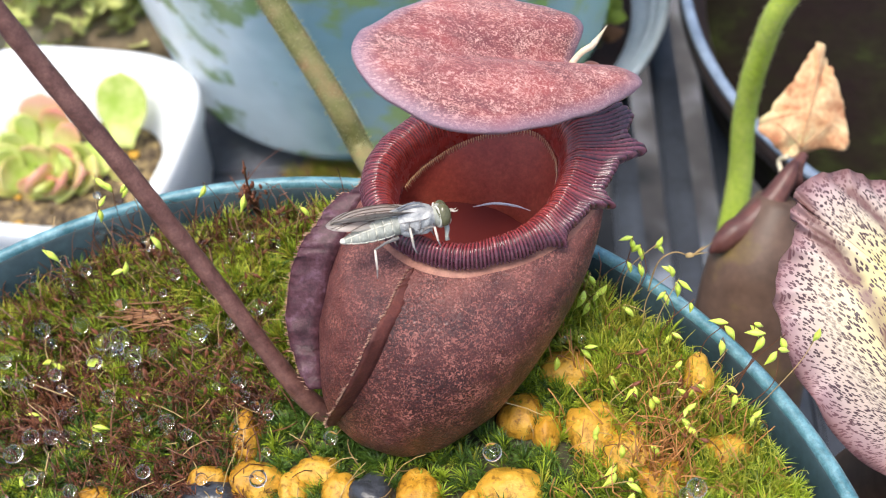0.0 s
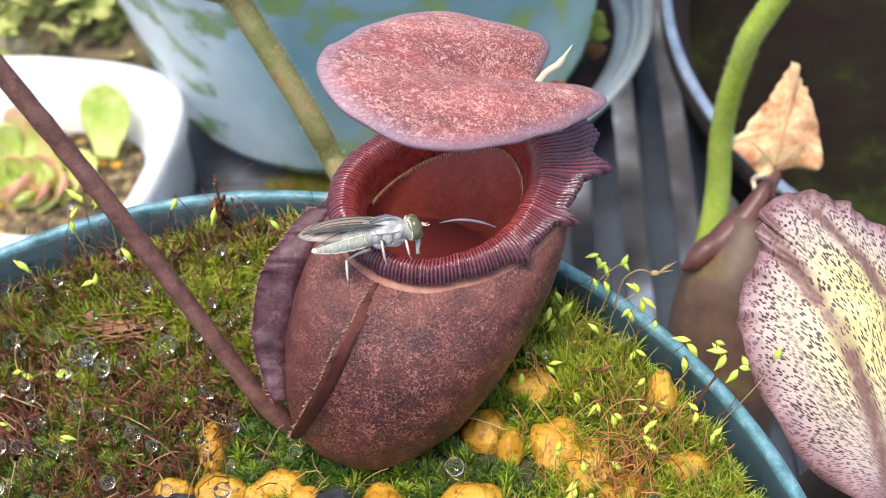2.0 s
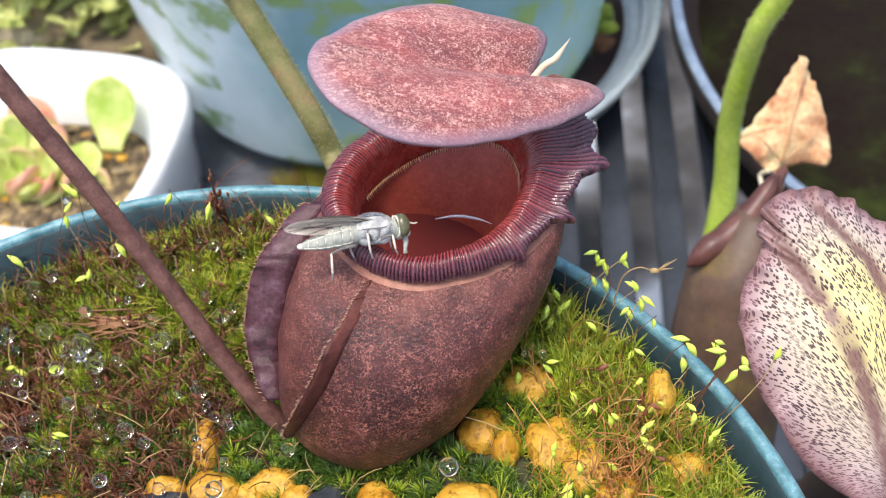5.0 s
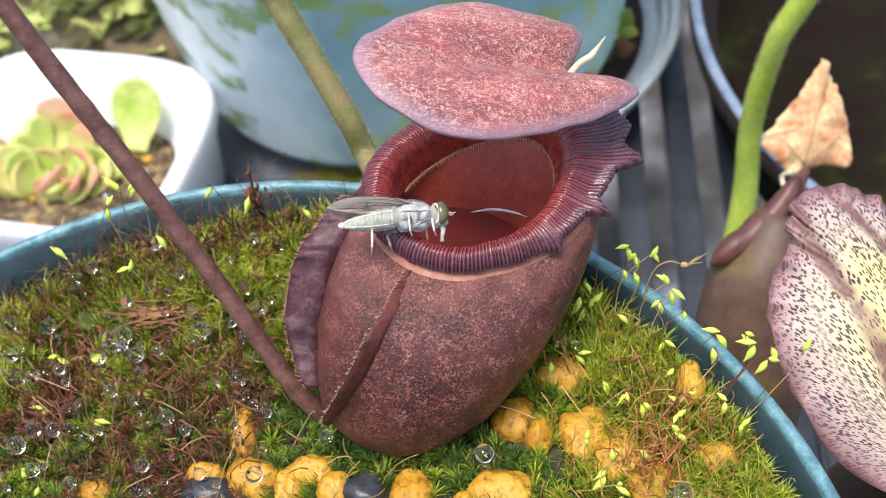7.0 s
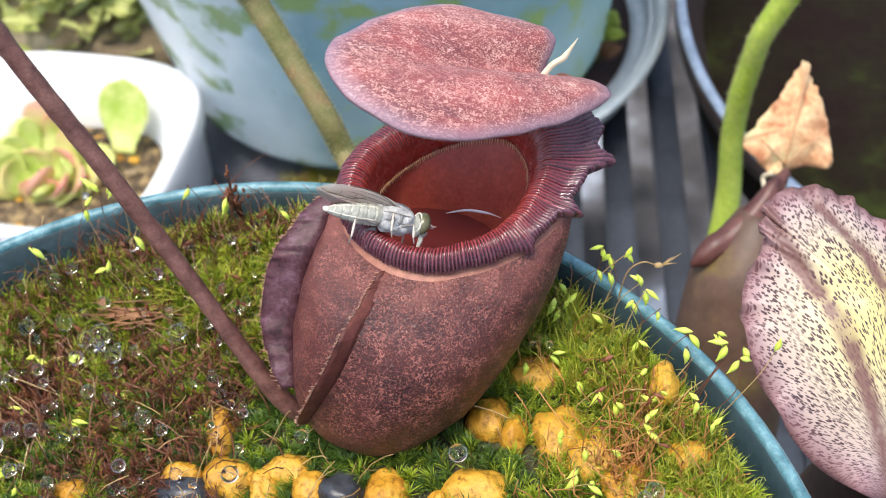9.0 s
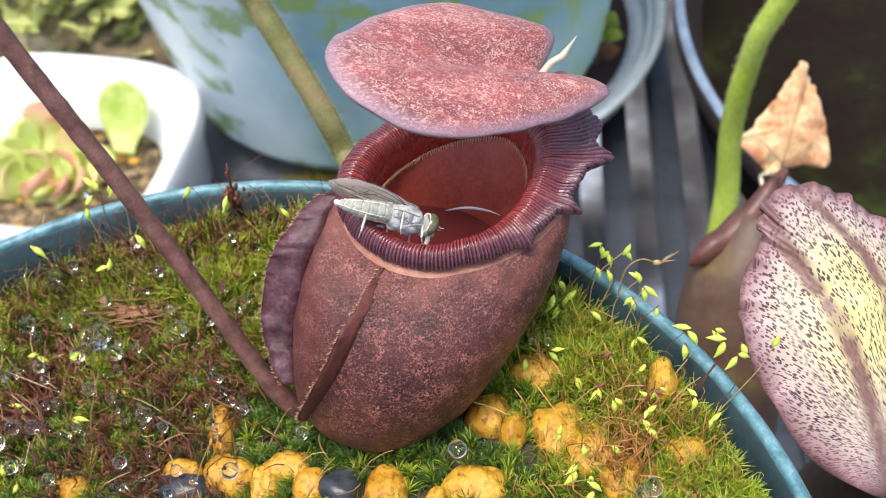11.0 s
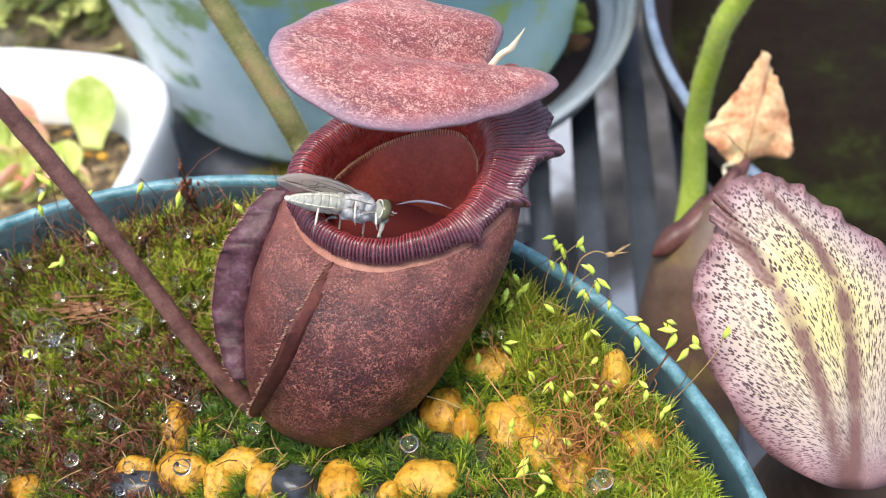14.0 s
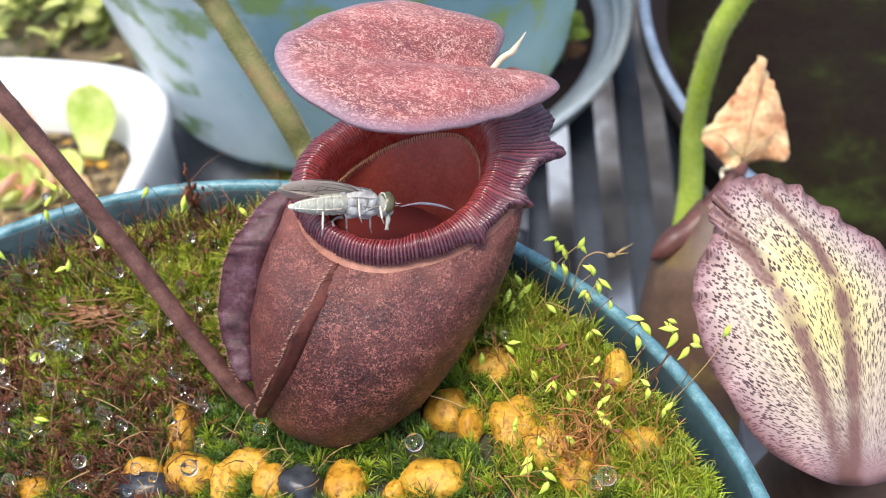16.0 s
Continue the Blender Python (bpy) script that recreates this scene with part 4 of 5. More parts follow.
hairs("red_stalks", "tangle of thin red-brown moss stalks", M_seta, scatter(1050, -62, 0, -12, 40, lambda x, y: (0.2 + smoothstep(-4, -16, x) * (0.8 - 0.3 * smoothstep(6, 24, y)) * (1 - 0.6 * smoothstep(-38, -50, x))) * (0.25 + 0.75 * smoothstep(-4, 8, y))), 8.0, 0.42, 0.13)
hairs("red_stalks", "upright thin red-brown moss stalks among the stones", M_rust, scatter(240, 30, 62, -16, 26, lambda x, y: 0.12 + math.exp(-((x - 45) / 3.5) ** 2 - ((y + 4) / 6) ** 2) + 0.35 * smoothstep(44, 56, x)), 8.5, 0.2, 0.11)
hairs("red_stalks", "dark red-brown stalks along the far side of the pot", M_seta, scatter(750, -52, 46, 20, 41, lambda x, y: 0.8 * smoothstep(16, 6, POT_R - math.hypot(x - POT_C[0], y - POT_C[1]))), 12.5, 0.24, 0.11)
hairs("straw_stalks", "pale straw-coloured dead moss stalks", M_straw, scatter(210, -60, 62, -14, 34, lambda x, y: 0.6 if x < 0 else 0.3), 9.0, 0.5, 0.1)

hairs("straw_stalks", "fine upright olive moss stalks along the rim", M_moss2, scatter(420, 30, 62, -14, 30, lambda x, y: 0.15 + 0.7 * smoothstep(18, 8, POT_R - math.hypot(x - POT_C[0], y - POT_C[1]))), 10.0, 0.14, 0.07)
hairs("red_stalks", "bundle of leaning orange-brown moss stalks beside the stones", M_rust, [(43.5 + rng.gauss(0, 1.3), -9 + rng.gauss(0, 3.0), rng.uniform(0.6, 1.2)) for _ in range(70)], 9.0, 0.3, 0.12)

# bundle of dead needles lying on the moss
bm = bmesh.new()
for i in range(26):
    x0 = -25.5 + rng.gauss(0, 1.5)
    y0 = 21.0 + rng.gauss(0, 0.8)
    tube(bm, [(x0 - rng.uniform(3, 8), y0 - 0.4 + rng.gauss(0, 1.2), -3.2 + rng.random()), (x0, y0 + rng.gauss(0, 0.4), -3.2 + rng.random()), (x0 + 6 + rng.gauss(0, 3.5), y0 + rng.gauss(0, 2.6), -3.2 + rng.random())], [0.12, 0.14, 0.06], 5)
tagged(part("dead_needles", bm, M_needle), "bundle of dry brown needles on the moss", "plant litter", kind="stuff")

# ---- capsules on stalks ----
def capsule(x, y, z, size, mat, label, lean, drop=True, drop_turn=0.0):
    """A moss capsule at (x, y, z) on a bent stalk that rises from the bed."""
    gx, gy = x + lean, y - 0.15 * abs(lean)
    far = math.hypot(gx - POT_C[0], gy - POT_C[1])
    if far > POT_R - 7:
        gx, gy = POT_C[0] + (gx - POT_C[0]) * (POT_R - 7) / far, POT_C[1] + (gy - POT_C[1]) * (POT_R - 7) / far
    t = thing("moss_capsule", label, "moss capsule", (gx, gy, moss_height(gx, gy) - 0.5), "moss capsules")
    o = Vector((gx, gy, moss_height(gx, gy) - 0.5))
    tip = Vector((x, y, z)) - o
    bm = bmesh.new()
    top = tip + Vector((0.25 * size, 0, 0.7 * size))
    bow = Vector((rng.uniform(-2.6, 2.6), rng.uniform(-1.2, 1.2), rng.uniform(0.2, 1.4)))
    tube(bm, spline([(0, 0, 0), tuple(tip * 0.3 + bow * 0.7), tuple(tip * 0.65 + bow), tuple(top), tuple(tip)], 20), [0.08 - 0.0015 * i for i in range(20)], 5)
    part("stalk", bm, M_seta if rng.random() < 0.6 else M_straw, t)
    bm = bmesh.new()
    if drop:
        d = Vector((math.sin(drop_turn), -0.25, -math.cos(drop_turn))).normalized()
    else:
        d = Vector((math.sin(drop_turn), 0.1, math.cos(drop_turn))).normalized()
    n = 11
    prof = [0.1, 0.24, 0.4, 0.52, 0.58, 0.56, 0.48, 0.38, 0.26, 0.14, 0.03]
    tube(bm, [tip + d * (size * 2.5 * (i / (n - 1) - 0.1)) + Vector((0.25 * size * math.sin(3 * i / n), 0, 0)) for i in range(n)], [size * 0.7 * v for v in prof], 10)
    part("pod", bm, mat, t)
    if mat is M_lime and rng.random() < 0.55:
        bm = bmesh.new()
        d = Vector((rng.uniform(-1, 1), rng.uniform(-0.5, 0.3), rng.uniform(-1.4, 0.3))).normalized()
        tube(bm, [top + d * (size * 2.1 * i / (n - 1)) + Vector((0, 0, -0.3 * size * (i / n) ** 2)) for i in range(n)], [size * 0.6 * v for v in prof], 10)
        part("pod", bm, mat, t)


# capsules by place on the bed: x, y, height, size
LIME_A = [(42.6, 21.8, 7.7, 0.85), (43.5, 20.6, 7.3, 0.91), (45.7, 20.1, 8.0, 0.84), (41.9, 19.2, 6.1, 0.77), (43.4, 18.8, 5.8, 0.91), (36.6, 18.7, 4.0, 0.85), (35.5, 16.1, 3.4, 1.06), (37.4, 15.8, 3.6, 0.92), (36.2, 14.8, 3.0, 0.92), (40.9, 12.8, 4.5, 0.83), (47.5, 15.7, 7.2, 0.9), (46.2, 13.5, 6.1, 0.82), (47.9, 14.6, 6.9, 0.96), (49.4, 11.3, 6.9, 0.68), (53.2, 6.7, 7.8, 1.06), (52.5, 5.1, 6.8, 0.99), (56.2, 5.6, 9.2, 0.85), (57.4, 4.1, 8.8, 1.11), (59.7, 3.9, 8.6, 0.98), (58.8, 2.3, 8.0, 0.97), (63.3, 2.6, 10.0, 0.9), (46.6, 8.6, 3.6, 0.75)]
LIME_B = [(34.9, 7.4, 2.8, 0.82), (31.4, 6.5, 2.5, 0.96), (38.2, 2.5, 3.7, 1.0), (40.8, -0.0, 4.5, 0.86), (42.8, -2.1, 5.2, 0.91), (46.8, -4.4, 6.1, 0.77), (46.4, -5.5, 5.9, 0.83), (46.8, -6.5, 5.6, 0.89), (46.5, -0.7, 5.1, 0.72), (35.4, -5.5, 2.9, 0.85), (38.7, -8.1, 4.3, 0.9), (37.6, -10.9, 4.6, 0.95), (37.3, -12.0, 4.3, 0.94), (39.1, -13.2, 4.3, 0.88), (42.3, -8.4, 4.7, 0.83), (48.7, -0.4, 4.9, 0.72), (47.4, 3.7, 4.7, 0.73), (39.5, -14.6, 4.3, 0.93), (53.1, -3.0, 6.8, 0.83), (54.8, -5.8, 6.0, 0.76), (-46.9, 34.5, -4.2, 1.04), (-40.2, 45.2, -0.9, 1.06)]
LIME_C = [(-37.2, 42.7, -1.1, 0.97), (-35.1, 43.2, -0.9, 0.89), (-31.8, 39.6, -1.0, 1.04), (-39.1, 40.1, -2.3, 0.89), (-30.2, 34.3, -2.3, 1.03), (-22.8, 41.5, -0.0, 0.88), (-16.8, 39.1, -0.4, 1.03), (-33.9, 29.3, -3.7, 0.94), (-42.1, 15.0, -5.6, 0.98), (-34.4, 14.2, -4.3, 1.05), (-42.3, 6.0, -5.7, 0.88), (-33.7, 3.2, -4.7, 0.94), (-43.1, -3.7, -5.7, 0.92), (-40.0, -6.6, -5.4, 0.84), (-27.3, 7.6, -4.0, 0.73), (-8.4, 37.2, -0.9, 0.79)]
LIME = LIME_A + LIME_B + LIME_C
for x, y, z, s in LIME:
    s *= 1.14
    if x < 0 and y > 28:
        x, y, z, s = x + 4.6, y - 6.8, z + 9.4, s
    if in_pot(x, y, -6):
        capsule(x, y, z, s, M_lime, "lime-green drop-shaped moss capsule on a thin stalk", rng.uniform(-1.2, 1.2), rng.random() < 0.75, rng.uniform(-0.8, 0.8))
for i in range(170):
    if i < 130:
        x, y = rng.uniform(-50, -9), rng.uniform(4, 38)
    elif i < 155:
        x, y = rng.uniform(-30, 6), rng.uniform(30, 40)
    else:
        x, y = rng.gauss(45, 3), rng.gauss(-3, 5)
    if in_pot(x, y, 7) and not under_pitcher(x, y):
        capsule(x, y, moss_height(x, y) + rng.uniform(4.5, 8.0), rng.uniform(0.4, 0.8), M_brownc, "ripe red-brown moss capsule on a thin stalk", rng.uniform(-1.5, 1.5), rng.random() < 0.4, rng.uniform(-1.0, 1.0))

# dry seed head on a bowed stalk by the rim
husk = thing("dry_seed_head", "straw-coloured dry seed head on a bowed stalk", "seed head", (44.5, 17.5, moss_height(44.5, 17.5) - 0.5))
bm = bmesh.new()
tube(bm, spline([(0, 0, 0), (0.4, 0.6, 5), (1.6, 1.6, 9.6), (3.6, 1.9, 11.2), (5.4, 1.8, 10.6)], 24), [0.13 - 0.002 * i for i in range(24)], 6)
part("stalk", bm, M_straw, husk)
bm = bmesh.new()
ellipsoid(bm, (5.8, 1.8, 10.5), (0.65, 0.42, 0.4), 12, 8, None, 0.3, 5)
part("husk", bm, M_straw, husk)
for dx, dy, dz in ((2.6, 1.0, 1.2), (2.0, 0.2, 0.1), (1.6, 1.2, 0.4)):
    bm = bmesh.new()
    tube(bm, [(6.3, 1.8, 10.5), (6.3 + dx * 0.5, 1.8 + dy * 0.5, 10.6 + dz * 0.4), (6.3 + dx, 1.8 + dy, 10.5 + dz)], [0.12, 0.1, 0.03], 5)
    part("awn", bm, M_straw, husk)

# tall dead shoot by the far rim
shoot = thing("dead_shoot", "tall withered red-brown moss shoot by the rim", "moss", (-12.5, 37, moss_height(-12.5, 37) - 0.5))
bm = bmesh.new()
tube(bm, spline([(0, 0, 0), (0.3, 0.2, 6), (-0.2, 0.3, 12), (0.2, 0.5, 17.5)], 16), [0.35 - 0.015 * i for i in range(16)], 7)
part("stem", bm, M_seta, shoot)
for i in range(26):
    h = rng.choice([rng.uniform(8.5, 12.5)] * 3 + [rng.uniform(13, 17)])
    spread = 1.9 if h < 13 else 0.7
    bm = bmesh.new()
    ellipsoid(bm, (rng.gauss(0, spread * 0.6), rng.gauss(0, spread * 0.5), h), (0.26, 0.26, 0.5), 8, 6, None, 0.5, i)
    part("bud", bm, M_brownc, shoot, "brown bud")
bm = bmesh.new()
for i in range(18):
    a = rng.uniform(0, 6.28)
    tube(bm, [(0, 0, rng.uniform(6, 9)), (math.cos(a) * 1.3, math.sin(a) * 1.3, 10 + rng.random()), (math.cos(a) * 2.4, math.sin(a) * 2.0, 8.5 + 4 * rng.random())], [0.1, 0.09, 0.05], 4)
part("twigs", bm, M_seta, shoot)

# ---- water drops ----
bm = bmesh.new()
bmesh.ops.create_icosphere(bm, subdivisions=4, radius=1.0)
drop_mesh = None


def droplet(x, y, z, r):
    global drop_mesh
    if drop_mesh is None:
        drop_mesh = part("water_drop", bm, M_water)
        ob = drop_mesh
    else:
        ob = new("water_drop", drop_mesh.data)
    ob.location = V(x, y, z)
    ob.scale = (r * MM, r * MM, r * MM * rng.uniform(0.92, 1.1))
    tagged(ob, "clear round water drop hanging among the moss", "water drop", "water drops on the moss")


DROPS_A = [(21.3, -6.3, 1.9, 1.08), (-25.2, 27.9, -2.4, 0.85), (-29.7, 14.2, -3.7, 1.1), (-9.1, -6.9, -1.4, 1.04), (-25.2, -4.2, -3.2, 0.88), (-41.2, -3.6, -4.9, 0.89), (-32.3, 18.0, -3.9, 1.41), (-34.8, 17.6, -4.2, 1.16), (-33.3, 16.1, -4.1, 0.91), (-35.7, 22.1, -4.3, 0.93), (-38.8, 20.9, -4.7, 1.1), (-44.9, 20.8, -5.3, 1.1), (-19.6, 17.6, -2.6, 0.9), (-44.7, 0.5, -5.3, 1.19), (-51.5, 21.9, -6.1, 1.11), (-23.0, 3.0, -2.9, 1.02), (-19.9, 0.8, -2.6, 0.73), (-13.4, 8.2, -1.9, 0.99), (-48.5, 36.5, -4.9, 1.25), (-51.8, 34.2, -5.3, 1.24), (-38.8, 38.2, -3.9, 1.51), (-36.6, 38.6, -3.6, 0.8), (-30.4, 34.4, -2.9, 1.14), (-48.2, 30.9, -4.9, 0.96)]
DROPS_B = [(-42.4, 29.0, -4.3, 1.04), (-39.8, 30.8, -4.0, 0.87), (-28.5, 11.0, -3.5, 0.65), (-20.4, 17.0, -2.6, 1.15), (-11.8, 20.5, -1.7, 0.99), (-14.3, 23.6, -1.2, 0.91), (33.5, 9.0, 3.3, 0.49), (45.5, -13.7, 4.6, 1.09), (44.2, -14.5, 4.5, 0.82), (-46.9, 11.8, -5.6, 0.82), (-45.0, 12.1, -5.4, 0.91), (-42.7, 2.9, -5.1, 1.03), (-39.7, 2.6, -4.8, 0.95), (-32.3, 8.1, -3.9, 0.88), (-43.8, 32.5, -4.4, 1.14), (-45.5, 34.4, -4.6, 0.88), (-41.4, 27.3, -5.0, 0.95), (-33.1, 24.0, -4.0, 0.85), (-35.5, 14.3, -4.3, 0.99), (-47.9, 28.2, -5.7, 0.87), (-49.7, 16.1, -5.9, 0.92), (0.2, -2.0, -0.4, 0.83), (31.2, 9.3, 3.0, 0.38), (-24.1, 43.5, -2.3, 0.81)]
DROPS_C = [(-40.7, 45.8, -4.1, 0.55), (-9.7, 37.3, -0.7, 0.61)]
DROPS = DROPS_A + DROPS_B + DROPS_C
for x, y, z, r in DROPS:
    droplet(x + 1.3, y - 1.9, z + 2.7, r * 1.12)
for i in range(170):
    x, y = rng.uniform(-56, -8), rng.uniform(-10, 37)
    if in_pot(x, y, 7):
        droplet(x, y, moss_height(x, y) + rng.uniform(3.5, 7.5), rng.choice((rng.uniform(0.25, 0.5), rng.uniform(0.5, 0.95))))

# ---- neighbours: brown pitcher with a dry lid ----
def vessel(t, mat, path, radii, sides=24, name="body", label=""):
    bm = bmesh.new()
    p = spline(path, 40)
    tube(bm, p, list(np.interp(np.linspace(0, 1, 40), np.linspace(0, 1, len(radii)), radii)), sides)
    return part(name, bm, mat, t, label)


brown = thing("brown_pitcher", "olive-brown pitcher with a dark collar and dried orange lid", "pitcher plant")
vessel(brown, M_brown, [(84, 30, BENCH), (78, 40, -122), (72, 47, -98), (72, 55, -72), (74, 63.5, -56), (78, 71, -45)], [2.5, 6, 11, 12.2, 10.5, 5.0])
vessel(brown, M_collar, [(63.2, 62.4, -49.4), (65.2, 63.4, -48.6), (68.0, 65.2, -47.4), (71.3, 67.0, -46.8), (75.9, 70.5, -44.4), (79.7, 74.6, -41.3), (81.0, 76.5, -40.4)], [0.4, 1.9, 2.6, 2.7, 2.5, 1.6, 0.8], 16, "collar", "dark red-brown collar")
vessel(brown, M_collar, [(80, 75, -44), (82, 79, -45), (84, 82, -45)], [2.6, 1.5, 1.0], 12, "neck")
LEAF = [(90.3, 103.3, -34.7), (91.0, 100.2, -37.9), (92.2, 98.6, -38.4), (94.2, 94.0, -43.2), (95.0, 89.6, -46.2), (93.6, 85.8, -48.7), (89.6, 86.6, -48.6), (85.1, 86.0, -49.2), (82.3, 85.2, -49.4), (80.1, 86.2, -47.3), (76.5, 89.4, -44.5), (79.0, 92.8, -42.5), (83.8, 97.0, -39.0), (88.7, 102.5, -35.1)]
o = spline(LEAF, 90, True)
o = np.array([q + np.array((0.55, 0.3, -0.2)) * noise.noise(Vector(q) * 0.55) * 1.6 + np.array((0.3, 0.3, -0.3)) * noise.noise(Vector(q) * 1.9) for q in o])
c = np.mean(o, 0) + np.array((0, -1.8, 1.8))
bm = bmesh.new()
steps = (0.03, 0.25, 0.45, 0.65, 0.82, 0.93, 1.0)


def crumple(q, s):
    v = Vector(q)
    return v + Vector((0, -0.6, 0.75)) * (1.5 * noise.noise(v * 0.2) + 0.8 * noise.noise(v * 0.55) + 0.3 * noise.noise(v * 1.5)) * (0.4 + s)


skin(bm, [[crumple(c + (q - c) * s + (np.mean(o, 0) - c) * s * s * 0.4, s) * MM for q in o] for s in steps] + [[(crumple(c + (q - c) * s + (np.mean(o, 0) - c) * s * s * 0.4, s) + Vector((0, 0.3, -0.4))) * MM for q in o] for s in (0.98, 0.5, 0.03)])
bmesh.ops.recalc_face_normals(bm, faces=bm.faces[:])
leaf = part("dry_lid", bm, M_dry, brown, "curled dry orange lid")
for a, b in (((84.5, 86, -47.6), (89.8, 102, -35.0)), ((84.5, 86, -47.2), (94, 92.5, -43)), ((84.5, 86, -47.2), (80, 90.5, -44))):
    bm = bmesh.new()
    tube(bm, spline([a, tuple((np.array(a) + np.array(b)) / 2 + np.array((0, -1.3, 1.5))), b], 10), [0.26 - 0.02 * i for i in range(10)], 6)
    part("vein", bm, M_vein, leaf)
for path, r in (([(82, 85, -48.5), (80.6, 86, -51), (81.5, 82, -52), (83, 80, -47)], 0.5), ([(84, 85, -48.5), (84.5, 83, -51), (83, 80, -50)], 0.45)):
    bm = bmesh.new()
    tube(bm, spline(path, 14), [r] * 14, 8)
    part("lid_stalk", bm, M_spur, brown, "pale curled stalk")

green_stem = thing("green_stem", "thick bright green plant stem standing behind the brown pitcher", "plant stem")
gp = [(77, 96, BENCH), (77.2, 101.5, -117.7), (77.6, 104.5, -108.2), (78.6, 107.6, -98.8), (79.6, 110.3, -90.6), (80.0, 112.5, -82.1), (79.5, 113.8, -71.6), (79.6, 114.5, -63.0), (80.0, 114.1, -53.7), (81.2, 114.1, -45.3), (82.3, 113.4, -36.7), (85.1, 113.0, -28.9), (88.5, 112.5, -20.0)]
vessel(green_stem, M_bright, gp, [3.6, 3.5, 3.4, 3.3, 3.1, 2.9, 2.7, 2.6, 2.55, 2.5, 2.5, 2.5, 2.5], 16, "stem")
bm = bmesh.new()
p = spline(gp, 120)
for i in range(900):
    k = rng.randrange(30, 118)
    d = Vector((rng.gauss(0, 1), rng.gauss(0, 1), rng.gauss(0, 1)))
    t = Vector(p[k + 1] - p[k]).normalized()
    d = (d - t * d.dot(t)).normalized()
    q = Vector(p[k]).lerp(Vector(p[k + 1]), rng.random())
    tube(bm, [q + d * 2.4, q + d * rng.uniform(2.8, 3.4)], [0.07, 0.03], 3)
tagged(part("hair", bm, M_stemhair, green_stem, "short pale hairs"), kind="stuff")

# ---- neighbour: spotted pitcher lid ----
spotted = thing("spotted_pitcher", "cream pitcher with dark dashes and a wavy purple-edged lid", "pitcher plant")
SPOT_OUT = [(61.2, 14.2, 3.4), (62.4, 18.3, 5.0), (64.4, 21.1, 6.9), (64.9, 22.6, 8.0), (64.4, 24.4, 9.0), (65.6, 25.4, 9.4), (65.0, 26.6, 9.9), (67.4, 29.2, 9.5), (70.8, 30.7, 9.4), (74.9, 31.1, 8.2), (78.1, 30.2, 6.9), (81.0, 28.2, 5.8), (84.6, 25.3, 4.4), (88.0, 22.4, 3.2), (93.5, 17, 0.8), (96, 10, -3), (94, 1, -8), (88, -7, -11), (79, -9, -10), (70, -5, -7), (64.5, 2.0, -2.6), (61.8, 8.6, 1.1)]
o = spline(SPOT_OUT, 160, True)
foot = np.array((84.0, -1.0, -3.0))
crown = np.array((77.0, 12.0, 6.2))
bm = bmesh.new()
steps = (0.002, 0.05, 0.1, 0.2, 0.3, 0.4, 0.5, 0.6, 0.7, 0.8, 0.88, 0.94, 1.0)
mar, rib, fan, away = [], [], [], []


def spot_point(q, s, i):
    v = crown + (q - crown) * s
    wave = 1.1 * math.sin(i * 0.62) + 0.8 * math.sin(i * 1.13 + 1)
    bulge = 2.2 * (1 - s * s)
    v = v + np.array((0, -0.5, 0.85)) * (bulge + wave * s ** 9)
    # two dark ribs run from the foot towards the tip
    groove = 0.0
    for along, across_at in (((-8, 2.8, 8.4, 14.2, 20.7, 25.7), (80.0, 76.2, 73.8, 70.6, 67.5, 66.2)), ((-8, 2.4, 5.6, 12.3, 19.1, 27.6), (81.4, 81.6, 81.5, 80.4, 78.4, 72.5))):
        x = v[0] - float(np.interp(v[1], along, across_at))
        groove = max(groove, math.exp(-(x / 1.15) ** 2) * smoothstep(31, 25, v[1]) * (0.75 + 0.5 * noise.noise(Vector(v) * 0.5)))
    v = v - np.array((0, -0.4, 0.7)) * groove * 0.9
    rust = 0.5 * smoothstep(26.0, 30.0, v[1]) * (0.8 + 0.8 * noise.noise(Vector(v) * 0.6))
    return v, max(groove, rust)


rings = []
for s in steps:
    ring = []
    for i, q in enumerate(o):
        v, g = spot_point(q, s, i)
        ring.append(Vector(v) * MM)
        mar.append(s)
        rib.append(g)
        fan.append(math.atan2(v[0] - foot[0], v[1] - foot[1] + 6) * 78)
        away.append(math.hypot(v[0] - foot[0], v[1] - foot[1] + 6) * 1.05)
    rings.append(ring)
under = []
for s in (0.99, 0.94, 0.88, 0.8, 0.7, 0.6, 0.5, 0.4, 0.3, 0.2, 0.1, 0.05, 0.002):
    ring = []
    for i, q in enumerate(o):
        v, g = spot_point(q, s, i)
        ring.append((Vector(v) + Vector((0, 0.35, -0.8))) * MM)
        mar.append(s)
        rib.append(0)
        fan.append(0)
        away.append(0)
    under.append(ring)
skin(bm, rings + under)
bmesh.ops.recalc_face_normals(bm, faces=bm.faces[:])
sl = part("lid", bm, M_spot, spotted, "wavy spotted lid")
carry(sl, "margin", mar)
carry(sl, "rib", rib)
carry(sl, "fan", fan)
carry(sl, "away", away)
vs = vessel(spotted, M_brown, [(90, 2, BENCH), (89, 4, -120), (86, 8, -85), (85, 6, -50), (86, 1, -22), (85, 0, -8)], [3, 8, 13, 13, 9, 5])

# ---- rosette in the white pot ----
ROS = Vector((-108, 160, -117))
rosette = thing("rosette_plant", "fleshy green and pink rosette in the white pot", "succulent", ROS)


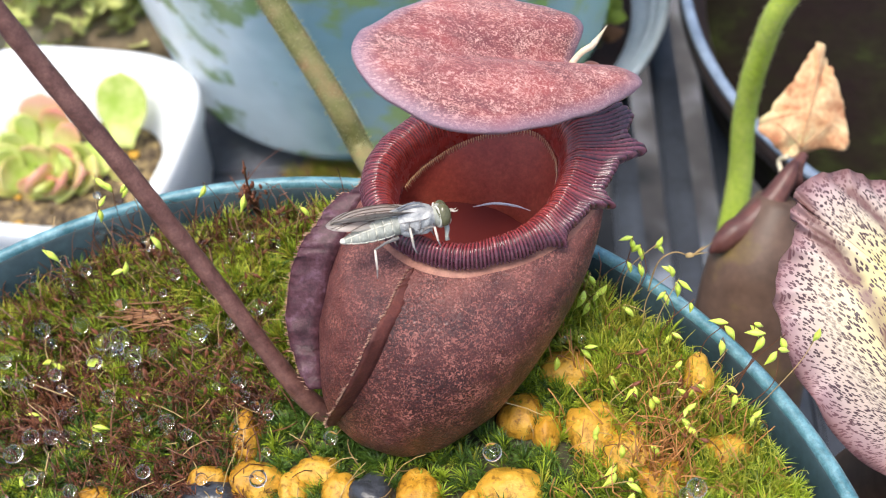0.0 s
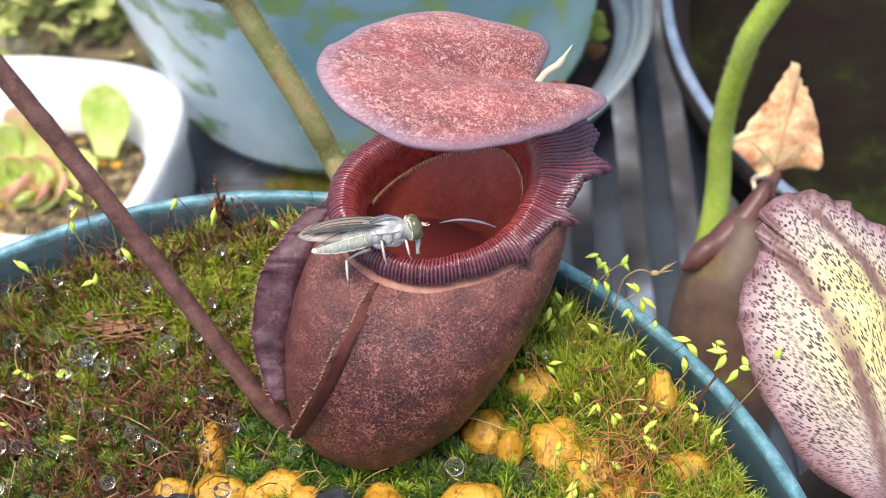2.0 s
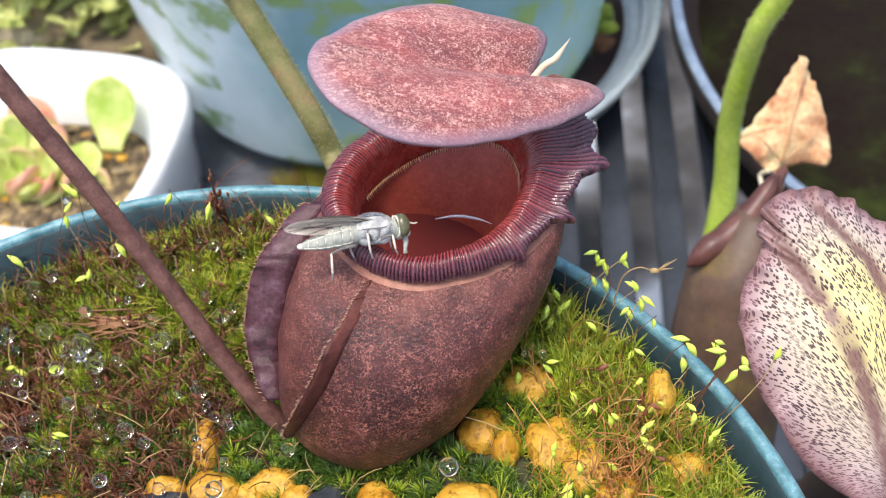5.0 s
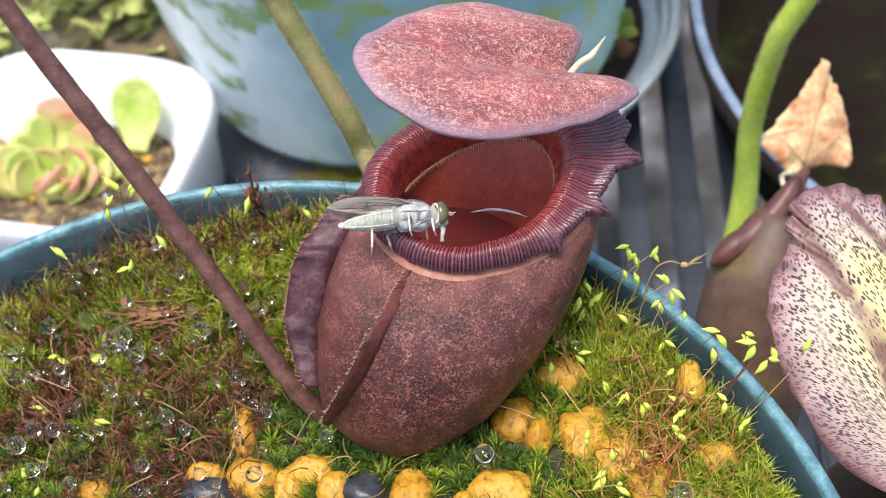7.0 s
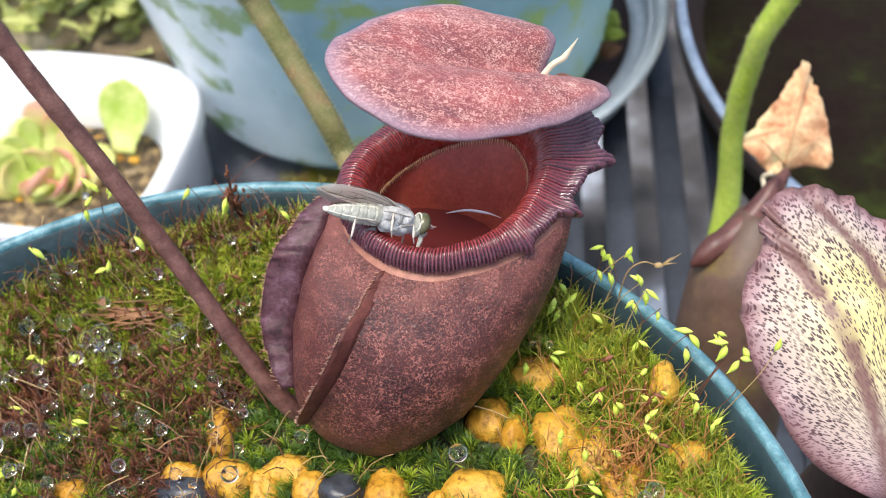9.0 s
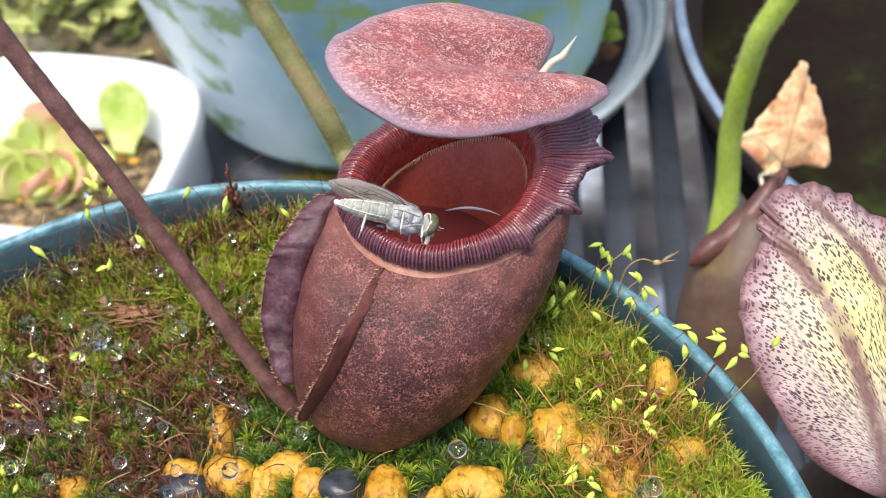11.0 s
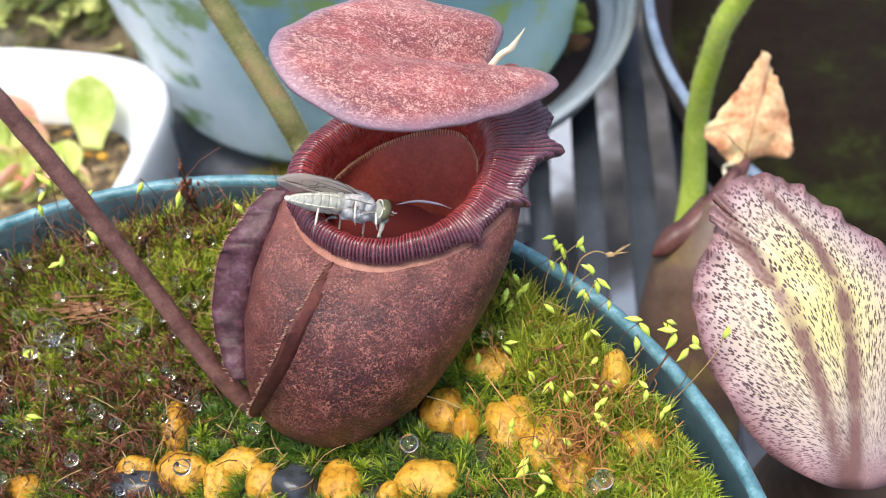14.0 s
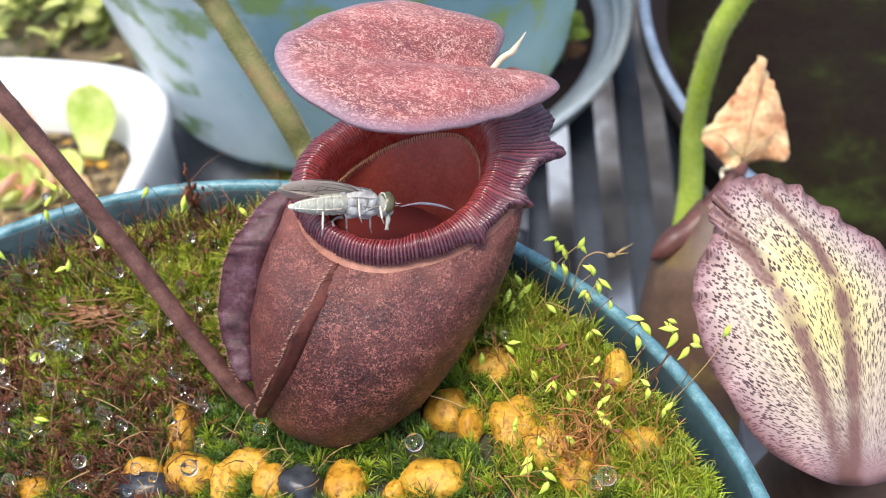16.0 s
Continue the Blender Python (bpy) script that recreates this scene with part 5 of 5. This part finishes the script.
def fleshy_leaf(base, tip, wide, blush, face=(0.05, -0.62, 0.78)):
    """A spoon-shaped thick leaf from base to tip (mm); blush: how far the pink runs in from its margin."""
    base, tip = Vector(base) - ROS, Vector(tip) - ROS
    along = tip - base
    n = Vector(face)
    n = (n - along.normalized() * n.dot(along.normalized())).normalized()
    side = along.normalized().cross(n)
    rows, tags = [], []
    for i in range(15):
        f = i / 14
        w = wide * max(0.04, (0.45 + 0.55 * smoothstep(0.0, 0.55, f)) * (1 - max(0, (f - 0.62) / 0.38) ** 2.2) ** 0.5)
        ring = []
        for j in range(16):
            a = 2 * math.pi * j / 16
            x, y = math.cos(a), math.sin(a)
            ring.append((base + along * f + side * (w * x) + n * (1.3 * y * (1 - 0.4 * f) + 0.22 * w * x * x - 1.6 * math.sin(3 * f))) * MM)
            tags.append(min(1.0, blush * (0.2 + 0.9 * max(abs(x) ** 3 * f, f ** 3))))
        rows.append(ring)
    bm = bmesh.new()
    skin(bm, rows)
    bmesh.ops.recalc_face_normals(bm, faces=bm.faces[:])
    carry(part("leaf", bm, M_rosette, rosette), "margin", tags)


# base, tip, half width, blush
for row in [(-88.7, 162.1, -114, -85.6, 173.2, -94.8, 7.4, 0.2), (-110.4, 161.5, -112, -109.5, 169.0, -96.9, 7.0, 1.2), (-114.1, 160.4, -112, -115.2, 164.2, -100.1, 3.2, 0.2),
            (-108.7, 161.6, -112, -105.2, 165.5, -100.1, 5.0, 0.9), (-115.7, 155.8, -119.6, -115.0, 160.0, -108.6, 6.0, 0.6), (-101.2, 154.7, -115, -97.5, 155.6, -105.1, 3.7, 0.3),
            (-120.9, 150.4, -118.3, -126.2, 157.0, -104.7, 8.0, 0.3), (-109.6, 144.8, -118.4, -108.5, 147.5, -108.1, 7.6, 1.1), (-99.3, 149.0, -119.2, -99.4, 150.1, -110.6, 6.0, 1.0),
            (-95.0, 151.0, -119.6, -88.6, 152.4, -112.5, 4.3, 0.7), (-129.3, 154.8, -119.0, -134.2, 161.0, -105.5, 7.3, 0.9)]:
    fleshy_leaf(row[0:3], row[3:6], row[6], row[7])
for i in range(30):
    a = rng.uniform(0, 6.28)
    r = rng.uniform(6, 17)
    o = Vector((-112 + 4 * math.cos(a), 155 + 3 * math.sin(a), -117))
    fleshy_leaf(o, o + Vector((r * math.cos(a) * 1.1, r * math.sin(a) * 0.8, rng.uniform(4, 14))), rng.uniform(3.6, 6.6), rng.choice((0.2, 0.4, 0.9, 1.1)), (0.2 * math.cos(a), -0.4, 0.85))

# ---- small growth between the pots ----
weed = thing("small_weed", "little green weed with a rusty leaf beside the pot", "weed", (54, 206, BENCH + 14.2))
for x, y, z, turn, size, m in ((2, 1, 15, 0.4, 8, M_bright), (4, 1, 17, -0.7, 7, M_bright), (0, -3, 9, 1.2, 7, M_needle), (3, 0, 12, -1.4, 6, M_bright), (-1, -2, 11, 2.2, 5, M_needle), (2, 0, 14, 1.6, 6, M_bright), (-3, -3, 8, -0.9, 6, M_bright)):
    bm = bmesh.new()
    d = Vector((math.sin(turn), -0.5, math.cos(turn)))
    s = d.cross(Vector((0.2, -0.8, 0.4))).normalized()
    u = s.cross(d).normalized()
    rows = []
    for i in range(9):
        f = i / 8
        w = size * 0.42 * math.sin(math.pi * (0.05 + 0.92 * f)) ** 0.8
        rows.append([(Vector((x, y, z)) + d * (size * f) + s * (w * q) + u * (0.5 * abs(q) * w + h - 1.2 * f * f)) * MM for q, h in ((-1, 0.15), (0, 0.2), (1, 0.15), (1, -0.15), (0, -0.2), (-1, -0.15))])
    skin(bm, rows)
    part("leaf", bm, m, weed)
    bm = bmesh.new()
    tube(bm, spline([(0, 0, 0), (x * 0.6, y * 0.4, z * 0.5), (x, y, z)], 12), [0.5] * 12, 6)
    part("stem", bm, M_stem, weed)
tuft = []
for i in range(260):
    x, y = rng.gauss(-29, 6), rng.gauss(156, 3.5)
    tuft.append((x, y, BENCH + 11.5, rng.uniform(1.5, 3.2)))
blades(tuft[:170], "moss_tuft", M_moss2, "yellow-green moss tuft on the tray edge", 2.4, 12, (10, 80))
blades(tuft[170:], "moss_tuft", M_needle, "rusty dead moss on the tray edge", 2.2, 10, (10, 80))

# ---- blurred garden plants behind ----
clump = thing("garden_plants", "low yellow-green leafy plants behind the pots", "plant", (-160, 300, BENCH))
bm = bmesh.new()
ellipsoid(bm, (0, 0, 0), (110, 70, 34), 30, 16, None, 0.3, 2)
part("leaf_litter", bm, M_bark, clump, "brown leaf litter")
verts, faces = [], []
for i in range(2900):
    a, rr = rng.uniform(0, 6.28), math.sqrt(rng.random())
    o = Vector((math.cos(a) * rr * 120, math.sin(a) * rr * 75, 30 * (1 - rr * rr) + rng.uniform(4, 22)))
    d = Vector((rng.gauss(0, 1), rng.gauss(0, 1), rng.uniform(0.1, 1.2))).normalized()
    s = d.cross(Vector((0, 0, 1))).normalized()
    l, w = rng.uniform(6, 17), rng.uniform(2.5, 6)
    u = s.cross(d)
    k = len(verts)
    verts += [o, o + d * l * 0.35 + s * w * 0.8 + u, o + d * l * 0.75 + s * w * 0.6 + u, o + d * l, o + d * l * 0.75 - s * w * 0.6 + u, o + d * l * 0.35 - s * w * 0.8 + u, o + d * l * 0.5 - u * 0.5]
    faces += [(k, k + 1, k + 6), (k + 1, k + 2, k + 6), (k + 2, k + 3, k + 6), (k + 3, k + 4, k + 6), (k + 4, k + 5, k + 6), (k + 5, k, k + 6)]
me = bpy.data.meshes.new("leaves")
me.from_pydata([tuple(v * MM) for v in verts], [], faces)
me.materials.append(M_back)
ob = new("leaves", me)
ob.parent = clump
tagged(ob, kind="stuff")

# ---- the fly ----
fly = thing("fly", "pale grey horsefly with dark olive eyes on the lip", "fly")


def lathe(bm, prof, squash=1.0, belly=0.0, sides=20):
    """A body along x from (x, radius, drop) rows."""
    rings = []
    for x, r, dz in prof:
        rings.append([Vector((x, r * math.cos(a), dz + r * squash * math.sin(a))) * MM for a in (2 * math.pi * k / sides for k in range(sides))])
    skin(bm, rings)


bm = bmesh.new()
prof = []
for i in range(57):
    f = i / 56
    x = -6.7 + 7.0 * f
    r = 1.58 * (math.sin(math.pi * min(1, (0.02 + f * 0.62))) ** 0.62)
    seg = (f * 7) % 1.0
    r *= 1 - 0.13 * max(0, 1 - min(seg, 1 - seg) / 0.14) * (f > 0.05)
    prof.append((x, max(0.12, r), -0.75 + 0.75 * f))
lathe(bm, prof, 0.85)
part("abdomen", bm, M_belly, fly, "pale cream segmented abdomen")
for i in range(1, 7):
    x, r, dz = prof[i * 8]
    bm = bmesh.new()
    tube(bm, [(x + 0.12 * math.sin(3 * a), r * math.cos(a), dz + r * 0.85 * math.sin(a)) for a in (2 * math.pi * k / 24 for k in range(25))], [0.085] * 25, 6)
    part("seam", bm, M_cream, fly, "cream seam between segments")
for sgn in (-1, 1):
    for lift in (0.55, -0.75):
        bm = bmesh.new()
        tube(bm, [(x, sgn * r * math.cos(lift), dz + r * 0.85 * math.sin(lift)) for x, r, dz in prof[3:50]], [0.075] * 47, 6)
        part("seam", bm, M_cream, fly, "cream line along the abdomen")
bm = bmesh.new()
ellipsoid(bm, (-6.6, 0, -0.75), (0.5, 0.42, 0.38), 12, 8)
part("tail_tip", bm, M_cream, fly, "cream tail tip")
bm = bmesh.new()
lathe(bm, [(-0.6, 0.3, 0.0), (-0.3, 1.0, 0.0), (0.4, 1.5, 0.0), (1.4, 1.7, 0.0), (2.6, 1.7, 0.0), (3.5, 1.55, 0.0), (4.2, 1.3, 0.0), (4.6, 1.05, 0.0), (5.0, 0.7, 0.0)], 0.98)
part("thorax", bm, M_fly, fly, "furry grey thorax")
bm = bmesh.new()
ellipsoid(bm, (2.25, 0, 0.78), (2.3, 1.6, 1.2), 24, 16, None, 0.06, 3)
part("back_plate", bm, M_fly, fly, "furry pale grey back plate")
for sgn in (-1, 1):
    for at_, size, tilt in (((3.3, 0.85, 0.1), (1.0, 0.98, 1.2), 0.3), ((1.9, 0.9, -0.1), (1.0, 1.0, 1.25), -0.15), ((0.7, 0.75, 0.0), (0.9, 0.95, 1.1), -0.5), ((2.7, 0.6, -0.95), (1.3, 1.0, 0.8), 0.1), ((1.2, 0.6, -0.9), (1.0, 0.95, 0.8), -0.2)):
        bm = bmesh.new()
        ellipsoid(bm, (at_[0], sgn * at_[1], at_[2]), size, 16, 10, Euler((0, tilt, 0)).to_matrix(), 0.1, at_[0] * 3)
        part("side_plate", bm, M_fly, fly, "pale grey side plate")
    for path in ([(4.1, 1.1, 0.9), (3.6, 1.75, 0.35), (2.6, 1.9, 0.3), (1.4, 1.85, 0.35), (0.2, 1.5, 0.3)], [(2.65, 1.88, 0.35), (2.55, 1.86, -0.4), (2.3, 1.55, -1.1)], [(1.35, 1.82, 0.3), (1.2, 1.75, -0.4), (1.4, 1.45, -1.1)], [(4.2, 1.3, -0.5), (3.2, 1.6, -0.75), (2.0, 1.7, -0.75), (0.6, 1.5, -0.6)]):
        bm = bmesh.new()
        tube(bm, spline([(x, sgn * y, z) for x, y, z in path], 16), [0.07] * 16, 6)
        part("seam", bm, M_shin, fly, "dark seam on the thorax")
for y in (-0.75, 0.0, 0.75):
    bm = bmesh.new()
    tube(bm, spline([(0.2, y * 0.8, 1.72 - abs(y) * 0.2), (1.5, y, 2.0 - abs(y) * 0.3), (2.8, y, 1.95 - abs(y) * 0.3), (4.0, y * 0.7, 1.2)], 14), [0.2 + 0.12 * math.sin(3.14 * i / 13) for i in range(14)], 8, flat=0.5)
    part("stripe", bm, M_stripe, fly, "darker grey back stripe")
bm = bmesh.new()
for i in range(420):
    a, x = rng.uniform(-0.4, 3.54), rng.uniform(-0.2, 4.2)
    r = float(np.interp(x, [-0.3, 0.4, 1.4, 2.6, 3.5, 4.2], [1.1, 1.65, 1.95, 1.95, 1.7, 1.2]))
    d = Vector((-0.5, math.cos(a), math.sin(a)))
    o = Vector((x, r * math.cos(a), 0.15 + r * 0.95 * math.sin(a)))
    tube(bm, [o, o + d * rng.uniform(0.12, 0.32)], [0.022, 0.008], 3)
tagged(part("bristles", bm, M_fly, fly, "short pale bristles"), kind="stuff")
bm = bmesh.new()
ellipsoid(bm, (-0.1, 0, 1.25), (0.75, 0.95, 0.5), 14, 10)
part("scutellum", bm, M_fly, fly)
bm = bmesh.new()
ellipsoid(bm, (5.05, 0, -0.02), (0.85, 1.8, 1.48), 20, 14)
head = part("head", bm, M_belly, fly, "whitish head")
for sgn in (-1, 1):
    bm = bmesh.new()
    ellipsoid(bm, (5.5, sgn * 1.0, 0.2), (0.92, 1.03, 1.4), 24, 16, Euler((0, 0, radians(-sgn * 22))).to_matrix())
    part("eye", bm, M_eye, head, "large dark olive eye")
    bm = bmesh.new()
    turn = Euler((0, 0, radians(-sgn * 22))).to_matrix()
    tube(bm, [Vector((4.78, sgn * 0.96, 0.15)) + turn @ Vector((0, 0.84 * math.cos(a), 1.2 * math.sin(a))) for a in (2 * math.pi * k / 28 for k in range(29))], [0.12] * 29, 6)
    part("eye_rim", bm, M_cream, head, "pale rim behind the eye")
    bm = bmesh.new()
    tube(bm, spline([(6.0, sgn * 0.25, 0.1), (6.6, sgn * 0.4, 0.35), (7.0, sgn * 0.5, 0.2), (7.4, sgn * 0.6, 0.3)], 10), [0.14, 0.15, 0.14, 0.12, 0.12, 0.1, 0.08, 0.06, 0.05, 0.03], 7)
    part("antenna", bm, M_leg, head)
bm = bmesh.new()
ellipsoid(bm, (6.0, 0, -0.7), (0.5, 0.75, 0.6), 14, 10)
tube(bm, [(5.7, 0, -0.9), (5.8, 0, -1.8), (5.6, 0, -2.7), (5.6, 0, -3.2)], [0.42, 0.32, 0.22, 0.3], 9)
part("proboscis", bm, M_belly, head, "pale mouthparts")
for sgn in (-1, 1):
    # wing: hinge, outline in its own plane
    R = Euler((radians(sgn * 30), radians(2.5), radians(sgn * 8))).to_matrix()
    hinge = Vector((2.0, sgn * 1.35, 1.25))
    out = spline([(0.2, 0.1), (-1.2, 1.0), (-3.5, 1.55), (-6.5, 1.7), (-9.0, 1.2), (-10.4, 0.3), (-10.9, -0.5), (-9.6, -1.5), (-7.0, -2.1), (-4.0, -1.9), (-1.6, -1.1), (-0.2, -0.35)], 60, True)

    def on_wing(x, y, z=0.0):
        x *= 0.96
        return hinge + R @ Vector((x, y * sgn, z - 0.02 * y * y + 0.006 * x))

    bm = bmesh.new()
    rings = [[on_wing(*(np.array((-5.0, -0.2)) + (q - np.array((-5.0, -0.2))) * s), z) * MM for q in out] for s, z in ((0.02, 0.02), (0.5, 0.02), (1.0, 0.02), (1.0, -0.02), (0.5, -0.02), (0.02, -0.02))]
    skin(bm, rings)
    w = part("wing", bm, M_vane, fly, "clear greyish wing")
    for path in ([(0.1, -0.2), (-3, 1.5), (-7, 1.6), (-10.2, 0.3)], [(0.1, -0.2), (-3, 1.0), (-7, 1.1), (-9.8, 0.2)], [(0, -0.2), (-4, 0.45), (-7, 0.6), (-10.4, -0.3)], [(0, -0.2), (-4, 0.0), (-7, -0.2), (-10.4, -0.9)], [(-4.4, 0.3), (-6.2, -0.4), (-8, -0.6), (-9.9, -1.2)], [(0, -0.3), (-3, -0.6), (-6, -1.1), (-8.2, -1.9)], [(0, -0.3), (-2.5, -0.9), (-4.5, -1.7)], [(-5.6, 0.5), (-5.9, -0.2), (-5.4, -0.9)], [(-7.6, 0.4), (-7.8, -0.3)]):
        bm = bmesh.new()
        pts = spline(path, 12)
        tube(bm, [on_wing(x, y, 0.03) for x, y in pts], [0.09 - 0.004 * i for i in range(12)], 5)
        part("vein", bm, M_veins, w)
LEGS = [((2.4, 1.2, -1.3), (4.1, 2.2, -0.7), (4.2, 2.6, -2.4), (4.4, 2.7, -3.1)), ((1.6, 1.4, -1.0), (1.15, 2.9, -0.1), (1.2, 3.1, -2.4), (1.4, 3.2, -3.2)), ((-0.2, 1.2, -1.4), (-3.3, 2.5, -1.9), (-3.5, 2.9, -4.2), (-3.7, 3.1, -5.2))]
FAR_LEGS = LEGS[:2] + [((0.2, 1.2, -1.4), (-0.8, 2.6, -1.6), (-0.4, 2.9, -3.0), (-0.2, 3.1, -3.6))]
for sgn in (-1, 1):
    for hip, knee, ankle, toe in LEGS if sgn < 0 else FAR_LEGS:
        s = lambda q: (q[0], q[1] * sgn, q[2])
        bm = bmesh.new()
        tube(bm, spline([s(hip), s(tuple((np.array(hip) + np.array(knee)) / 2 + np.array((0, 0, 0.15)))), s(knee)], 8), [0.24, 0.23, 0.21, 0.19, 0.17, 0.15, 0.13, 0.12], 8)
        leg = part("leg", bm, M_shin, fly, "grey leg with pale shin")
        bm = bmesh.new()
        tube(bm, [s(knee), s(tuple((np.array(knee) + np.array(ankle)) / 2)), s(ankle)], [0.13, 0.16, 0.12], 8)
        part("shin", bm, M_leg, leg)
        bm = bmesh.new()
        tube(bm, spline([s(ankle), s(tuple((np.array(ankle) + np.array(toe)) / 2)), s(toe)], 6), [0.1, 0.1, 0.09, 0.08, 0.06, 0.04], 6)
        part("foot", bm, M_shin, leg)

# fly by time: tail, eye (mm) and how far its back leans away
FLY = [
    (0, 6.22, 7.38, 28.7, 18.69, 10.21, 29.94, 0.58),
    (0.5, 6.77, 7.6, 28.7, 19.62, 10.36, 29.85, 0.58),
    (1, 6.95, 7.49, 28.7, 19.41, 10.67, 30.14, 0.58),
    (1.5, 7.1, 7.71, 28.7, 19.47, 10.52, 29.65, 0.58),
    (2, 7.06, 8.06, 28.7, 19.45, 10.76, 29.53, 0.58),
    (2.5, 6.83, 7.66, 28.7, 19.18, 10.7, 29.76, 0.58),
    (3, 7.12, 7.61, 28.7, 19.64, 10.71, 29.86, 0.58),
    (5.5, 6.27, 8.48, 29.06, 18.71, 11.31, 29.07, 0.77),
    (6, 6.29, 9.14, 29.24, 18.57, 11.79, 28.87, 0.8),
    (6.5, 6.06, 9.47, 29.42, 18.69, 11.63, 29.11, 0.84),
    (7, 6.19, 9.26, 29.6, 18.43, 12.13, 28.7, 0.88),
    (7.5, 6.69, 9.8, 29.78, 19.22, 11.79, 28.22, 0.88),
    (8, 7.03, 10.11, 29.96, 19.39, 12.17, 27.61, 0.88),
    (8.5, 7.2, 10.84, 30.14, 19.36, 12.28, 26.73, 0.88),
    (9, 7.47, 11.45, 30.32, 19.66, 12.3, 26.34, 0.88),
    (11.5, 9.03, 11.78, 30.5, 20.89, 12.21, 25.58, 0.88),
    (12, 9.15, 11.81, 30.5, 20.87, 12.31, 25.56, 0.88),
    (12.5, 9.2, 11.74, 30.5, 20.95, 12.38, 25.53, 0.88),
    (13, 9.21, 11.73, 30.5, 21.06, 12.99, 25.93, 0.88),
    (13.5, 9.15, 11.55, 30.5, 21.16, 13.18, 26.15, 0.88),
    (14, 9.26, 11.5, 30.5, 21.14, 13.14, 26.12, 0.88),
    (14.5, 9.21, 11.27, 30.5, 21.31, 13.39, 26.56, 0.88),
    (15, 9.27, 11, 30.5, 21.27, 13.9, 27.2, 0.88),
    (15.5, 9.11, 11.04, 30.5, 21.19, 13.61, 26.98, 0.88),
    (16, 9.12, 10.48, 30.5, 21.25, 13.63, 27.52, 0.88),
]


def fly_pose(tail, eye, lean):
    x = (Vector(eye) - Vector(tail)).normalized()
    back = Vector((-0.1, lean, math.sqrt(max(0.05, 1 - lean * lean))))
    z = (back - x * back.dot(x)).normalized()
    y = z.cross(x)
    turn = Matrix((x, y, z)).transposed()
    # the line from tail to eye in the fly's own space is a little askew
    local = Vector((5.9 + 6.6, -1.15, 0.5 + 0.9)).normalized()
    turn = turn @ Vector((1, 0, 0)).rotation_difference(local).inverted().to_matrix()
    at = Vector(tail) + Vector((0.6, 0, 0)) - turn @ Vector((-6.6, 0, -0.9))
    return Matrix.Translation(at * MM) @ turn.to_4x4()


def motions():
    walk(fly, [(t, fly_pose((a, b, c), (d, e, f), lean)) for t, a, b, c, d, e, f, lean in FLY])


motions()
